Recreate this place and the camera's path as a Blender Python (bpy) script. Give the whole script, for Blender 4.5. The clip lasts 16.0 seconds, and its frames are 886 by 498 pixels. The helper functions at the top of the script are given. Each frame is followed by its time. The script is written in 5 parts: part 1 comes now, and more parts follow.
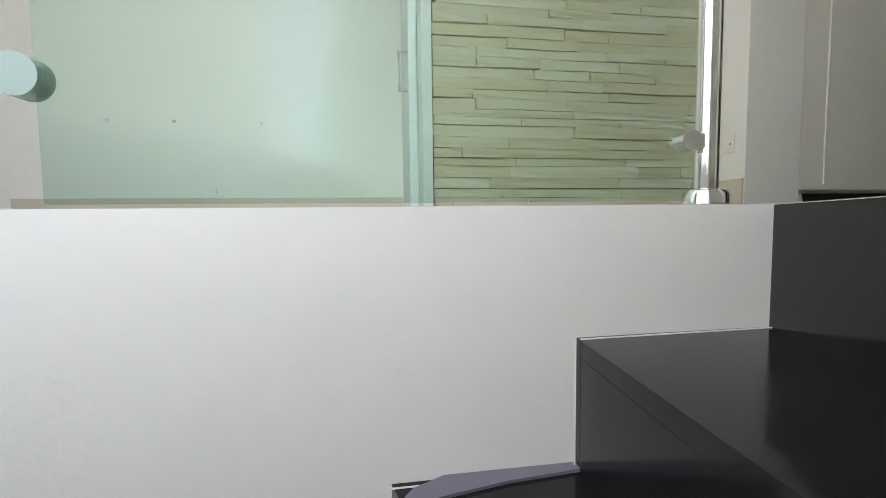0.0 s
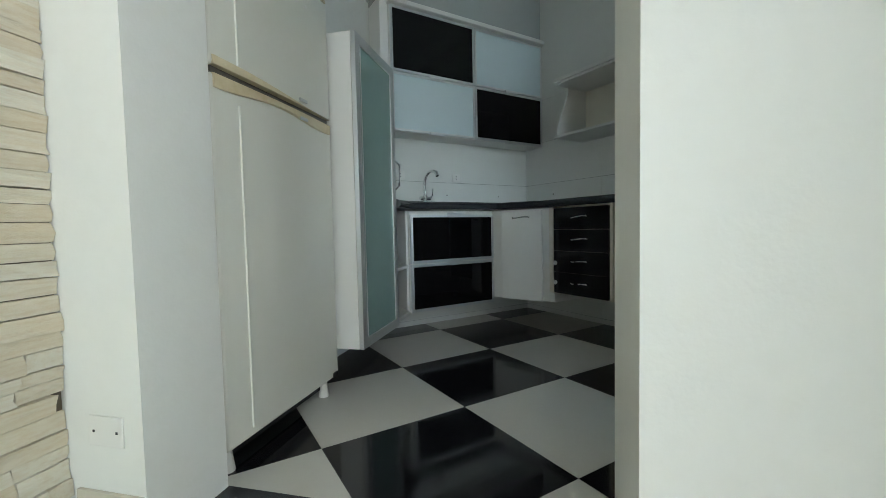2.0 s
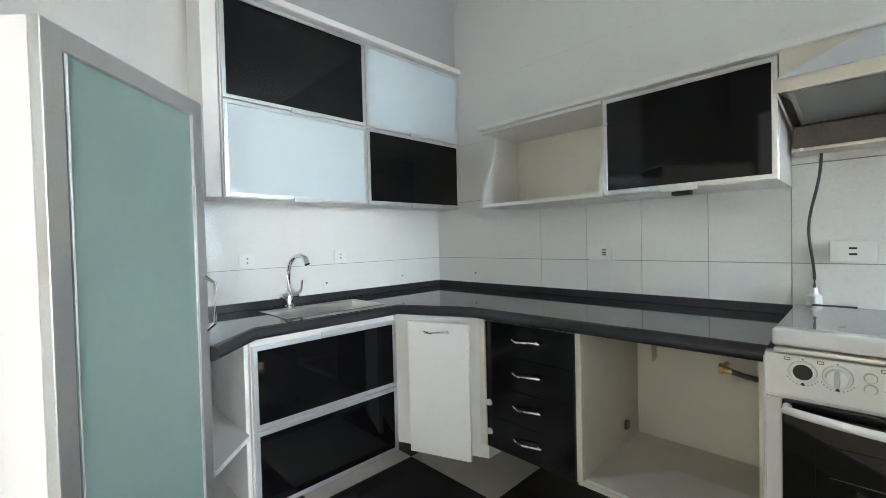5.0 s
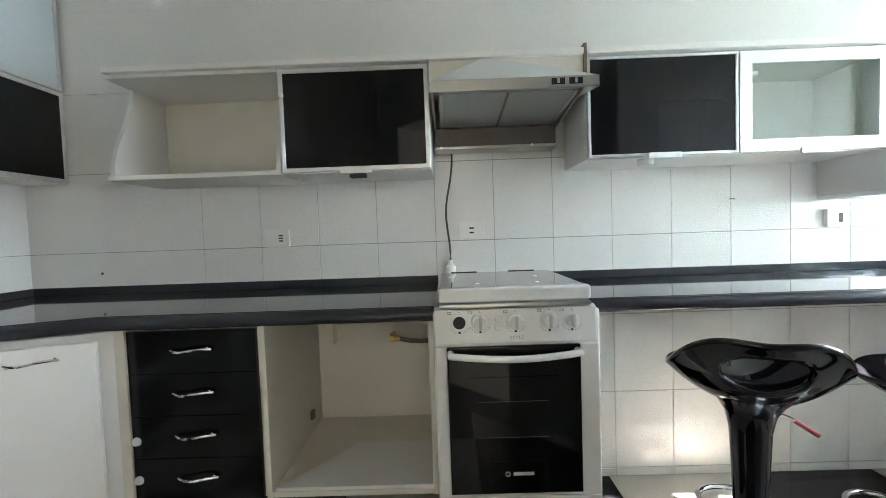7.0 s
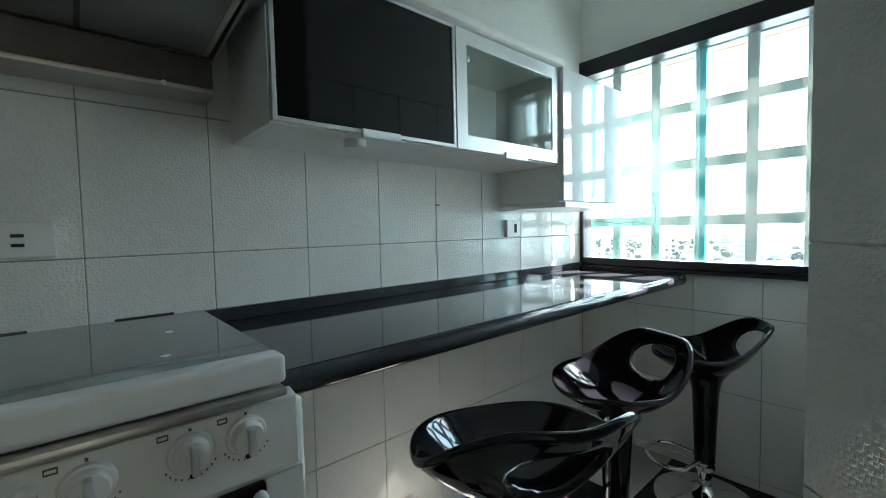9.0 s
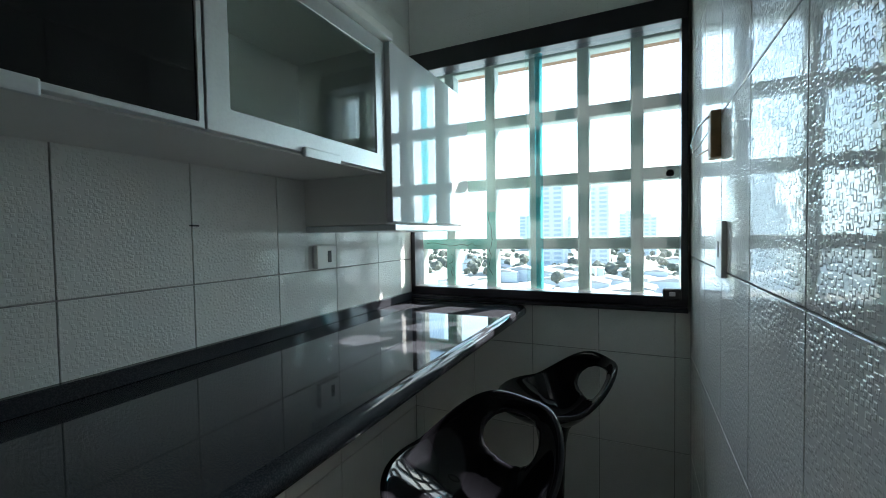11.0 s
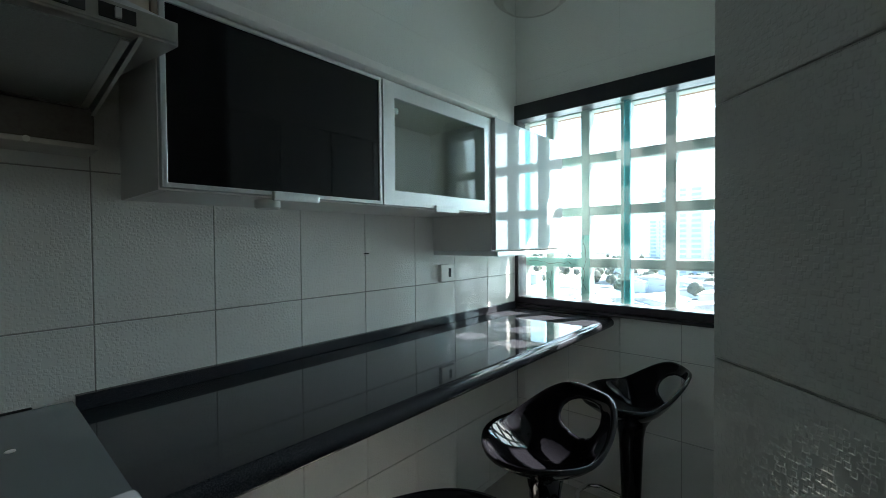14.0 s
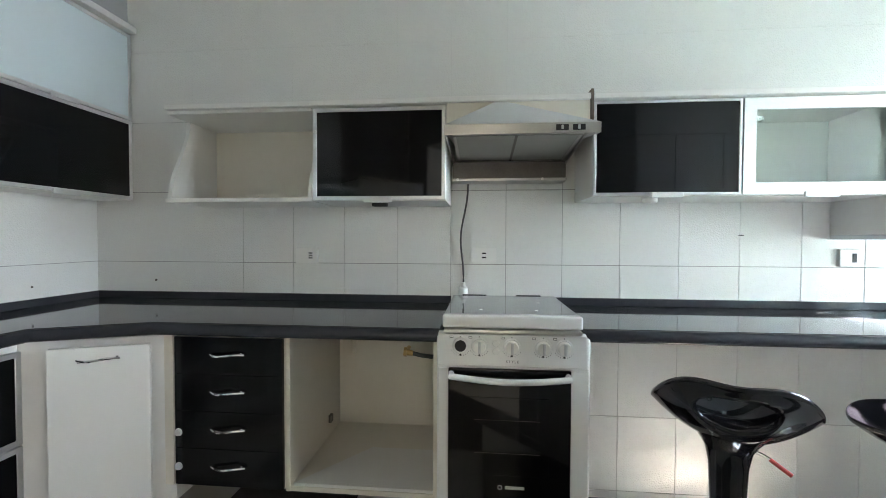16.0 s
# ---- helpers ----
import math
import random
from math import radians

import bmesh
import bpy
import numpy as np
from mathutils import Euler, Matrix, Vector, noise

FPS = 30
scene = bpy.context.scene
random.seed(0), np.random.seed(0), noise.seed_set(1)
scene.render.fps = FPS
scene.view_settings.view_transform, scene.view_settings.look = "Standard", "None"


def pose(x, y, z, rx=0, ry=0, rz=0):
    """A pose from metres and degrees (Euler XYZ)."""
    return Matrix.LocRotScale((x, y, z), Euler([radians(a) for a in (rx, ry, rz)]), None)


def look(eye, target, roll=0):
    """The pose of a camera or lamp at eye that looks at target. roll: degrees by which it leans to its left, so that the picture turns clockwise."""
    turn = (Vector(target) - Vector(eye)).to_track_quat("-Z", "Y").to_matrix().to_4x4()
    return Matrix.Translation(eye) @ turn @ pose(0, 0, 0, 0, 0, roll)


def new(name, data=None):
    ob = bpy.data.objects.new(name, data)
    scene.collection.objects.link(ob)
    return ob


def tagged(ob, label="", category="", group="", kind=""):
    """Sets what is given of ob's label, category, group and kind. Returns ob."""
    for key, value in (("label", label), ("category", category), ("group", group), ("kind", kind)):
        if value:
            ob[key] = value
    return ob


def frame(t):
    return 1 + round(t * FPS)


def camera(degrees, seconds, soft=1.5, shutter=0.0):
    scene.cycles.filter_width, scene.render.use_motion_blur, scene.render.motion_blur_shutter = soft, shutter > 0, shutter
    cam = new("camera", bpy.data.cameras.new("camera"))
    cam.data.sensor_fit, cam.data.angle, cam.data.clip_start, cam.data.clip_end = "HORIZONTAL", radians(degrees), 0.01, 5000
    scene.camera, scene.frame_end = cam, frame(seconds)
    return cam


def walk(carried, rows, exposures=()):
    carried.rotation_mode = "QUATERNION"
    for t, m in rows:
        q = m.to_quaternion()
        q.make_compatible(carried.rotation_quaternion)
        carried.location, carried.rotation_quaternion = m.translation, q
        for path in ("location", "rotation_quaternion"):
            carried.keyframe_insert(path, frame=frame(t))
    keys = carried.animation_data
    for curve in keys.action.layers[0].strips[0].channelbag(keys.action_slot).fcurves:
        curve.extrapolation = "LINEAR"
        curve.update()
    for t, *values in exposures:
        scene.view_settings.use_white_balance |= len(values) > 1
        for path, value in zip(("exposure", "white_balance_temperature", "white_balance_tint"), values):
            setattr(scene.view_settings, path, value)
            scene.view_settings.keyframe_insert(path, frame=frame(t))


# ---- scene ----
cam = camera(93.7, 16.0, soft=0.75)
PATH = [
    (0, (3.774, -2.731, -0.025), (2.173, -3.922, -0.158), -0.7),
    (0.5, (3.582, -2.78, 0.173), (1.611, -3.102, 0.065), -1.4),
    (1, (3.344, -2.758, 0.394), (1.406, -2.28, 0.272), -1.0),
    (1.5, (3.102, -2.692, 0.565), (1.363, -1.71, 0.452), -1.0),
    (2, (2.855, -2.647, 0.755), (1.15, -1.608, 0.653), -1.2),
    (2.5, (2.751, -2.456, 0.952), (0.969, -1.551, 0.884), -1.4),
    (3, (2.551, -2.403, 1.078), (0.636, -1.828, 1.03), -1.2),
    (5.5, (1.996, -1.948, 1.233), (0.937, -0.252, 1.181), -1.8),
    (6, (1.943, -1.95, 1.218), (1.326, -0.048, 1.152), -2.1),
    (6.5, (1.917, -1.948, 1.189), (1.635, 0.03, 1.123), -2.0),
    (7, (1.923, -1.887, 1.16), (1.897, 0.111, 1.075), -2.0),
    (7.5, (1.961, -1.698, 1.15), (2.29, 0.273, 1.063), -1.8),
    (8, (1.999, -1.538, 1.172), (2.701, 0.332, 1.08), -1.5),
    (8.5, (2.014, -1.403, 1.186), (3.037, 0.313, 1.086), -1.2),
    (9, (2.121, -1.256, 1.167), (3.443, 0.241, 1.068), -1.2),
    (9.5, (2.262, -1.16, 1.163), (3.809, 0.104, 1.066), -1.1),
    (10, (2.36, -1.055, 1.176), (4.067, -0.019, 1.076), -0.7),
    (12.5, (2.691, -0.964, 1.31), (4.529, -0.177, 1.265), -1.1),
    (13, (2.619, -1.001, 1.325), (4.459, -0.218, 1.296), -1.0),
    (13.5, (2.41, -1.116, 1.309), (4.177, -0.179, 1.277), -0.7),
    (14, (2.209, -1.256, 1.304), (3.714, 0.06, 1.267), -0.5),
    (14.5, (2.084, -1.422, 1.288), (3.135, 0.279, 1.237), -0.0),
    (15, (1.967, -1.653, 1.264), (2.625, 0.235, 1.203), 0.4),
    (15.5, (1.942, -1.849, 1.262), (2.236, 0.129, 1.203), 0.6),
    (16, (2.013, -2.021, 1.239), (1.833, -0.03, 1.19), 0.2),
]
# stops, kelvin and tint of the walk's automatic exposure
EXPOSURES = [
    (0.0, 3.42, 6850, 20), (0.5, 3.70, 6650, 19), (1.0, 3.78, 6600, 15), (2.0, 3.90, 6350, 11), (2.5, 3.90, 6350, 12), (3.0, 4.22, 6100, 13),
    (5.5, 5.38, 6800, 22), (7.0, 5.15, 6850, 22), (8.0, 4.30, 6400, 14), (9.0, 3.58, 6350, 12), (10.0, 2.98, 6350, 12), (12.5, 1.58, 6450, 16),
    (13.5, 2.06, 6450, 14), (14.0, 2.72, 6400, 12), (14.5, 3.42, 6500, 12), (15.0, 4.05, 6700, 18), (16.0, 5.05, 6750, 22)]
walk(cam, [(t, look(*p)) for t, *p in PATH], EXPOSURES)

# ---------- world, sun, lamps ----------
world = bpy.data.worlds.new("world")
scene.world = world
world.use_nodes = True
_wn, _wl = world.node_tree.nodes, world.node_tree.links
_sky = _wn.new("ShaderNodeTexSky")
_sky.sky_type = "NISHITA"
_sky.sun_disc = False
SUN_DIR = Vector((0.985, -0.465, 1.0)).normalized()      # from the scene to the sun
_sky.sun_elevation = math.asin(SUN_DIR.z)
_sky.sun_rotation = math.atan2(SUN_DIR.x, SUN_DIR.y)
_sky.air_density, _sky.dust_density = 1.0, 1.2
_wn["Background"].inputs["Strength"].default_value = 0.12
_wl.new(_sky.outputs[0], _wn["Background"].inputs[0])
_sun = bpy.data.lights.new("sun", "SUN")
_sun.energy, _sun.angle, _sun.color = 5.0, radians(0.53), (1.0, 0.97, 0.92)
new("sun", _sun).matrix_world = look(SUN_DIR * 20, (0, 0, 0))


def area_lamp(name, eye, target, sx, sy, watts, colour):
    d = bpy.data.lights.new(name, "AREA")
    d.shape, d.size, d.size_y, d.energy, d.color = "RECTANGLE", sx, sy, watts, colour
    ob = new(name, d)
    ob.matrix_world = look(eye, target)
    return ob


# sky light in the kitchen's window; fill lamp added in an unseen opening behind the stairs
area_lamp("window_daylight", (4.52, -0.58, 1.50), (3.0, -0.58, 1.30), 1.1, 1.05, 1.55, (0.74, 0.90, 1.08))
area_lamp("hall_daylight", (4.57, -3.25, 1.25), (2.6, -3.3, 0.2), 2.1, 1.9, 3.5, (0.94, 1.0, 0.97))

# ---------- materials ----------


def mat(name, colour, rough=0.5, metal=0.0, grain=0.0, grain_scale=40.0, stain=0.0, stain_scale=2.0, bump=0.0, bump_scale=60.0,
        coat=0.0, tint=None, random_tint=0.0, kind="noise", emit=0.0, spec=0.5, rough_var=0.0):
    """Principled material with variation at two scales and fine relief."""
    m = bpy.data.materials.new(name)
    m.use_nodes = True
    n, l = m.node_tree.nodes, m.node_tree.links
    b = n["Principled BSDF"]
    b.inputs["Base Color"].default_value = (*colour, 1)
    b.inputs["Roughness"].default_value = rough
    b.inputs["Metallic"].default_value = metal
    b.inputs["Coat Weight"].default_value = coat
    b.inputs["Coat Roughness"].default_value = 0.03
    b.inputs["Specular IOR Level"].default_value = spec
    tc = n.new("ShaderNodeTexCoord")
    src = tc.outputs["Object"]
    last = None
    if grain or stain or random_tint:
        mix = n.new("ShaderNodeMix")
        mix.data_type = "RGBA"
        mix.inputs[6].default_value = (*colour, 1)
        mix.inputs[7].default_value = (*(tint or [c * 0.6 for c in colour]), 1)
        add = n.new("ShaderNodeMath")
        add.operation = "ADD"
        add.use_clamp = True
        for i, (amt, sc) in enumerate(((grain, grain_scale), (stain, stain_scale))):
            t = n.new("ShaderNodeTexNoise")
            t.inputs["Scale"].default_value = sc
            t.inputs["Detail"].default_value = 5
            l.new(src, t.inputs["Vector"])
            r = n.new("ShaderNodeMapRange")
            r.inputs[1].default_value, r.inputs[2].default_value = 0.42, 0.75
            r.inputs[3].default_value, r.inputs[4].default_value = 0, amt
            l.new(t.outputs["Fac"], r.inputs[0])
            l.new(r.outputs[0], add.inputs[i])
        last = add.outputs[0]
        if random_tint:
            oi = n.new("ShaderNodeObjectInfo")
            mu = n.new("ShaderNodeMath")
            mu.operation = "MULTIPLY_ADD"
            mu.inputs[1].default_value = random_tint
            l.new(oi.outputs["Random"], mu.inputs[0])
            l.new(last, mu.inputs[2])
            last = mu.outputs[0]
        l.new(last, mix.inputs[0])
        l.new(mix.outputs[2], b.inputs["Base Color"])
    if rough_var:
        t = n.new("ShaderNodeTexNoise")
        t.inputs["Scale"].default_value = 6
        l.new(src, t.inputs["Vector"])
        r = n.new("ShaderNodeMapRange")
        r.inputs[1].default_value, r.inputs[2].default_value = 0.3, 0.75
        r.inputs[3].default_value, r.inputs[4].default_value = rough, rough + rough_var
        l.new(t.outputs["Fac"], r.inputs[0])
        l.new(r.outputs[0], b.inputs["Roughness"])
    if bump:
        bp = n.new("ShaderNodeBump")
        bp.inputs["Strength"].default_value = bump
        bp.inputs["Distance"].default_value = 0.004
        if kind == "cells":
            # embossed little flat-topped cells of uneven height
            t = n.new("ShaderNodeTexVoronoi")
            t.distance = "CHEBYCHEV"
            t.inputs["Randomness"].default_value = 0.8
            t.inputs["Scale"].default_value = bump_scale
            l.new(src, t.inputs["Vector"])
            flat = n.new("ShaderNodeMapRange")
            flat.interpolation_type = "SMOOTHSTEP"
            flat.inputs[1].default_value, flat.inputs[2].default_value = 0.24, 0.46
            flat.inputs[3].default_value, flat.inputs[4].default_value = 1.0, 0.0
            l.new(t.outputs["Distance"], flat.inputs[0])
            w = n.new("ShaderNodeTexNoise")
            w.inputs["Scale"].default_value = 30
            l.new(src, w.inputs["Vector"])
            up = n.new("ShaderNodeMath")
            up.operation = "MULTIPLY_ADD"
            up.inputs[1].default_value = 0.3
            l.new(w.outputs["Fac"], up.inputs[0])
            l.new(flat.outputs[0], up.inputs[2])
            l.new(up.outputs[0], bp.inputs["Height"])
        else:
            t = n.new("ShaderNodeTexNoise")
            t.inputs["Scale"].default_value = bump_scale
            t.inputs["Detail"].default_value = 4
            l.new(src, t.inputs["Vector"])
            l.new(t.outputs["Fac"], bp.inputs["Height"])
        l.new(bp.outputs[0], b.inputs["Normal"])
    if emit:
        b.inputs["Emission Color"].default_value = (*colour, 1)
        b.inputs["Emission Strength"].default_value = emit
    return m


def glass_mat(name, colour, rough=0.0, low=0.012, veil=0.0):
    """Thin pane: mostly clear, tinted, with a mirror share by angle and a translucent veil that stands in for outside
    haze.
    """
    m = bpy.data.materials.new(name)
    m.use_nodes = True
    n, l = m.node_tree.nodes, m.node_tree.links
    n.remove(n["Principled BSDF"])
    tr = n.new("ShaderNodeBsdfTransparent")
    tr.inputs[0].default_value = (*colour, 1)
    gl = n.new("ShaderNodeBsdfGlossy")
    gl.inputs["Roughness"].default_value = rough
    lw = n.new("ShaderNodeLayerWeight")
    pw = n.new("ShaderNodeMath")
    pw.operation = "POWER"
    pw.inputs[1].default_value = 4.0
    l.new(lw.outputs["Facing"], pw.inputs[0])
    fr = n.new("ShaderNodeMapRange")
    fr.inputs[3].default_value, fr.inputs[4].default_value = low, 0.75
    l.new(pw.outputs[0], fr.inputs[0])
    mx = n.new("ShaderNodeMixShader")
    l.new(fr.outputs[0], mx.inputs[0])
    l.new(tr.outputs[0], mx.inputs[1])
    l.new(gl.outputs[0], mx.inputs[2])
    last = mx
    if veil:
        tl = n.new("ShaderNodeBsdfTranslucent")
        tl.inputs[0].default_value = (0.85, 0.87, 0.86, 1)
        tc = n.new("ShaderNodeTexCoord")
        ns = n.new("ShaderNodeTexNoise")
        ns.inputs["Scale"].default_value, ns.inputs["Detail"].default_value = 4.0, 6
        l.new(tc.outputs["Object"], ns.inputs["Vector"])
        am = n.new("ShaderNodeMapRange")
        am.inputs[1].default_value, am.inputs[2].default_value = 0.3, 0.7
        am.inputs[3].default_value, am.inputs[4].default_value = veil * 0.6, veil * 1.4
        l.new(ns.outputs["Fac"], am.inputs[0])
        last = n.new("ShaderNodeMixShader")
        l.new(am.outputs[0], last.inputs[0])
        l.new(mx.outputs[0], last.inputs[1])
        l.new(tl.outputs[0], last.inputs[2])
    l.new(last.outputs[0], n["Material Output"].inputs[0])
    return m


M = {
    "paint": mat("wall_paint", (0.80, 0.80, 0.76), 0.55, grain=0.10, grain_scale=25, stain=0.12, stain_scale=1.5, bump=0.15, bump_scale=90, tint=(0.66, 0.65, 0.59)),
    "grout": mat("grout", (0.38, 0.37, 0.34), 0.9, grain=0.3, grain_scale=60, stain=0.2),
    "tile": mat("wall_tile", (0.80, 0.80, 0.76), 0.035, grain=0.05, stain=0.10, stain_scale=3, bump=0.26, bump_scale=125, kind="cells", random_tint=0.10, tint=(0.70, 0.70, 0.66)),
    "ceil": mat("ceiling_paint", (0.80, 0.80, 0.78), 0.7, stain=0.1, bump=0.1, bump_scale=60),
    "fblack": mat("floor_tile_black", (0.007, 0.007, 0.009), 0.05, grain=0.3, grain_scale=120, stain=0.2, tint=(0.03, 0.03, 0.032), rough_var=0.10),
    "fwhite": mat("floor_tile_cream", (0.62, 0.60, 0.54), 0.15, grain=0.10, grain_scale=90, stain=0.25, tint=(0.50, 0.48, 0.42), rough_var=0.12),
    "hall": mat("hall_tile", (0.60, 0.555, 0.46), 0.14, grain=0.08, grain_scale=70, stain=0.2, tint=(0.50, 0.455, 0.37), rough_var=0.12),
    "stair": mat("stair_granite", (0.010, 0.010, 0.011), 0.10, grain=0.4, grain_scale=220, stain=0.2, tint=(0.020, 0.019, 0.018), rough_var=0.08, spec=0.30),
    "granite": mat("black_granite", (0.024, 0.026, 0.031), 0.03, grain=0.8, grain_scale=420, stain=0.15, tint=(0.072, 0.076, 0.084), rough_var=0.05, spec=0.36),
    "white": mat("white_laminate", (0.80, 0.79, 0.75), 0.32, grain=0.06, grain_scale=30, stain=0.14, stain_scale=3, tint=(0.68, 0.65, 0.57)),
    "inner": mat("cream_laminate", (0.78, 0.74, 0.64), 0.42, grain=0.06, stain=0.2, stain_scale=3, tint=(0.62, 0.56, 0.45)),
    "lacquer": mat("white_lacquer", (0.70, 0.71, 0.71), 0.02, stain=0.1, coat=0.6),
    "fridge": mat("fridge_enamel", (0.74, 0.73, 0.66), 0.30, grain=0.05, stain=0.25, stain_scale=2.2, tint=(0.66, 0.62, 0.50), bump=0.05, bump_scale=180),
    "yellow": mat("yellowed_plastic", (0.66, 0.58, 0.40), 0.4, grain=0.3, stain=0.6, stain_scale=8, tint=(0.52, 0.40, 0.20)),
    "alu": mat("brushed_aluminium", (0.72, 0.73, 0.73), 0.34, 0.85, grain=0.15, grain_scale=160),
    "chrome": mat("chrome", (0.80, 0.80, 0.80), 0.07, 1.0, rough_var=0.08),
    "steel": mat("stainless_steel", (0.55, 0.54, 0.51), 0.28, 0.95, grain=0.25, grain_scale=140, stain=0.25, stain_scale=6, tint=(0.42, 0.41, 0.39)),
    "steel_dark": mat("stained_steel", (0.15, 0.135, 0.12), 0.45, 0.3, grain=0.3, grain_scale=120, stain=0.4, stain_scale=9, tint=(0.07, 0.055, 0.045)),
    "filter": mat("hood_filter", (0.36, 0.36, 0.33), 0.5, 0.5, grain=0.4, grain_scale=300, bump=0.4, bump_scale=500),
    "bglass": mat("black_glass", (0.004, 0.004, 0.0045), 0.03, stain=0.1, rough_var=0.05, spec=0.30),
    "wglass": mat("white_back_painted_glass", (0.66, 0.76, 0.78), 0.08, stain=0.08),
    "frost": mat("frosted_green_glass", (0.25, 0.36, 0.33), 0.22, grain=0.1, stain=0.3, tint=(0.19, 0.29, 0.27)),
    "blam": mat("black_laminate", (0.006, 0.006, 0.007), 0.16, grain=0.2, grain_scale=90, tint=(0.014, 0.014, 0.014), spec=0.32),
    "blackp": mat("black_gloss_plastic", (0.008, 0.008, 0.010), 0.03, rough_var=0.04, spec=0.46),
    "lilac": mat("lilac_tread_sheen", (0.16, 0.145, 0.19), 0.35, grain=0.2, stain=0.2),
    "rubber": mat("black_rubber", (0.02, 0.02, 0.02), 0.6, grain=0.2),
    "enamel": mat("stove_enamel", (0.80, 0.80, 0.78), 0.16, stain=0.12, grain=0.04, tint=(0.68, 0.66, 0.60), coat=0.3),
    "ink": mat("grey_print", (0.12, 0.12, 0.12), 0.5),
    "silver": mat("silver_print", (0.55, 0.55, 0.55), 0.35, 0.3),
    "plate": mat("switch_plate", (0.80, 0.79, 0.75), 0.30, stain=0.1),
    "dark": mat("dark_slot", (0.02, 0.02, 0.02), 0.6),
    "red": mat("red_plastic", (0.35, 0.02, 0.02), 0.3, grain=0.1),
    "grey": mat("grey_cable", (0.075, 0.075, 0.075), 0.5, grain=0.1),
    "brass": mat("brass", (0.55, 0.38, 0.16), 0.35, 0.9, grain=0.3, tint=(0.25, 0.16, 0.08)),
    "frame_black": mat("black_window_frame", (0.012, 0.011, 0.014), 0.30, grain=0.2, grain_scale=50, tint=(0.03, 0.028, 0.03)),
    "concrete": mat("painted_concrete_grille", (0.44, 0.48, 0.45), 0.75, grain=0.3, grain_scale=50, stain=0.4, stain_scale=5, bump=0.4, bump_scale=70, tint=(0.30, 0.33, 0.30)),
    "rust": mat("weathered_brown_plaster", (0.36, 0.20, 0.13), 0.9, grain=0.5, grain_scale=40, stain=0.5, stain_scale=8, bump=0.5, tint=(0.16, 0.11, 0.08)),
    "film": mat("cracked_green_film", (0.22, 0.46, 0.41), 0.5, grain=0.3),
    "stone": mat("split_stone", (0.78, 0.74, 0.63), 0.85, grain=0.25, grain_scale=60, stain=0.35, stain_scale=5, bump=0.7, bump_scale=55, random_tint=0.5, tint=(0.62, 0.49, 0.31)),
    "mortar": mat("stone_joint", (0.16, 0.13, 0.09), 0.95, grain=0.4),
    "channel": mat("dark_channel_glass", (0.030, 0.055, 0.045), 0.06, stain=0.4, tint=(0.06, 0.085, 0.07)),
    "rough_edge": mat("chipped_tile_edge", (0.62, 0.58, 0.50), 0.9, grain=0.7, grain_scale=150, stain=0.5, stain_scale=25, bump=0.9, bump_scale=180, tint=(0.34, 0.31, 0.26)),
    "board": mat("raw_board", (0.17, 0.13, 0.095), 0.7, grain=0.5, grain_scale=60, tint=(0.09, 0.07, 0.05)),
    "bulkhead": mat("shaded_bulkhead", (0.46, 0.47, 0.45), 0.24, grain=0.1, grain_scale=25, stain=0.25, stain_scale=1.5, tint=(0.38, 0.39, 0.37)),
    "hall_grout": mat("hall_grout", (0.38, 0.33, 0.26), 0.9, grain=0.3, grain_scale=60, stain=0.2),
    "door": mat("white_door_paint", (0.72, 0.75, 0.75), 0.4, stain=0.1),
    "wood": mat("worn_wood", (0.42, 0.24, 0.11), 0.5, grain=0.5, grain_scale=60, tint=(0.22, 0.12, 0.05)),
    "bulb": mat("lit_bulb", (1, 0.95, 0.85), 0.3, emit=0.6),
    # facades paled and blued: distance haze is worked into their colour
    "city": mat("hazed_facade", (0.70, 0.73, 0.76), 0.8, grain=0.2, grain_scale=0.2, stain=0.3, stain_scale=0.05, random_tint=0.5, tint=(0.58, 0.62, 0.66)),
    "cityglass": mat("far_window", (0.42, 0.50, 0.58), 0.3),
    "roof": mat("far_roof", (0.36, 0.30, 0.27), 0.9, grain=0.4, grain_scale=0.3, random_tint=0.6, tint=(0.55, 0.55, 0.55)),
    "haze": mat("glowing_haze", (0.9, 0.93, 0.95), 0.9, emit=0.9),
    "ground": mat("city_ground", (0.34, 0.34, 0.31), 0.95, grain=0.4, grain_scale=0.05, stain=0.5, stain_scale=0.01, tint=(0.10, 0.13, 0.08)),
    # tree colour lightened for distance haze
    "trees": mat("far_trees", (0.12, 0.125, 0.10), 0.9, grain=0.5, grain_scale=0.5),
    # the pane's veil washes out the far view in place of haze
    "pane": glass_mat("window_pane", (0.88, 0.97, 0.95), veil=0.012),
    "rail_glass": glass_mat("green_rail_glass", (0.825, 0.92, 0.875)),
    "edge": glass_mat("teal_glass_edge", (0.40, 0.84, 0.88)),
    "clear": glass_mat("clear_cabinet_glass", (0.92, 0.96, 0.94), low=0.06),
    "lid": mat("stove_lid_glass", (0.16, 0.19, 0.195), 0.06, stain=0.2, coat=0.5, tint=(0.22, 0.25, 0.25)),
    "lamp_glass": glass_mat("lamp_glass", (0.92, 0.90, 0.88), 0.02),
}

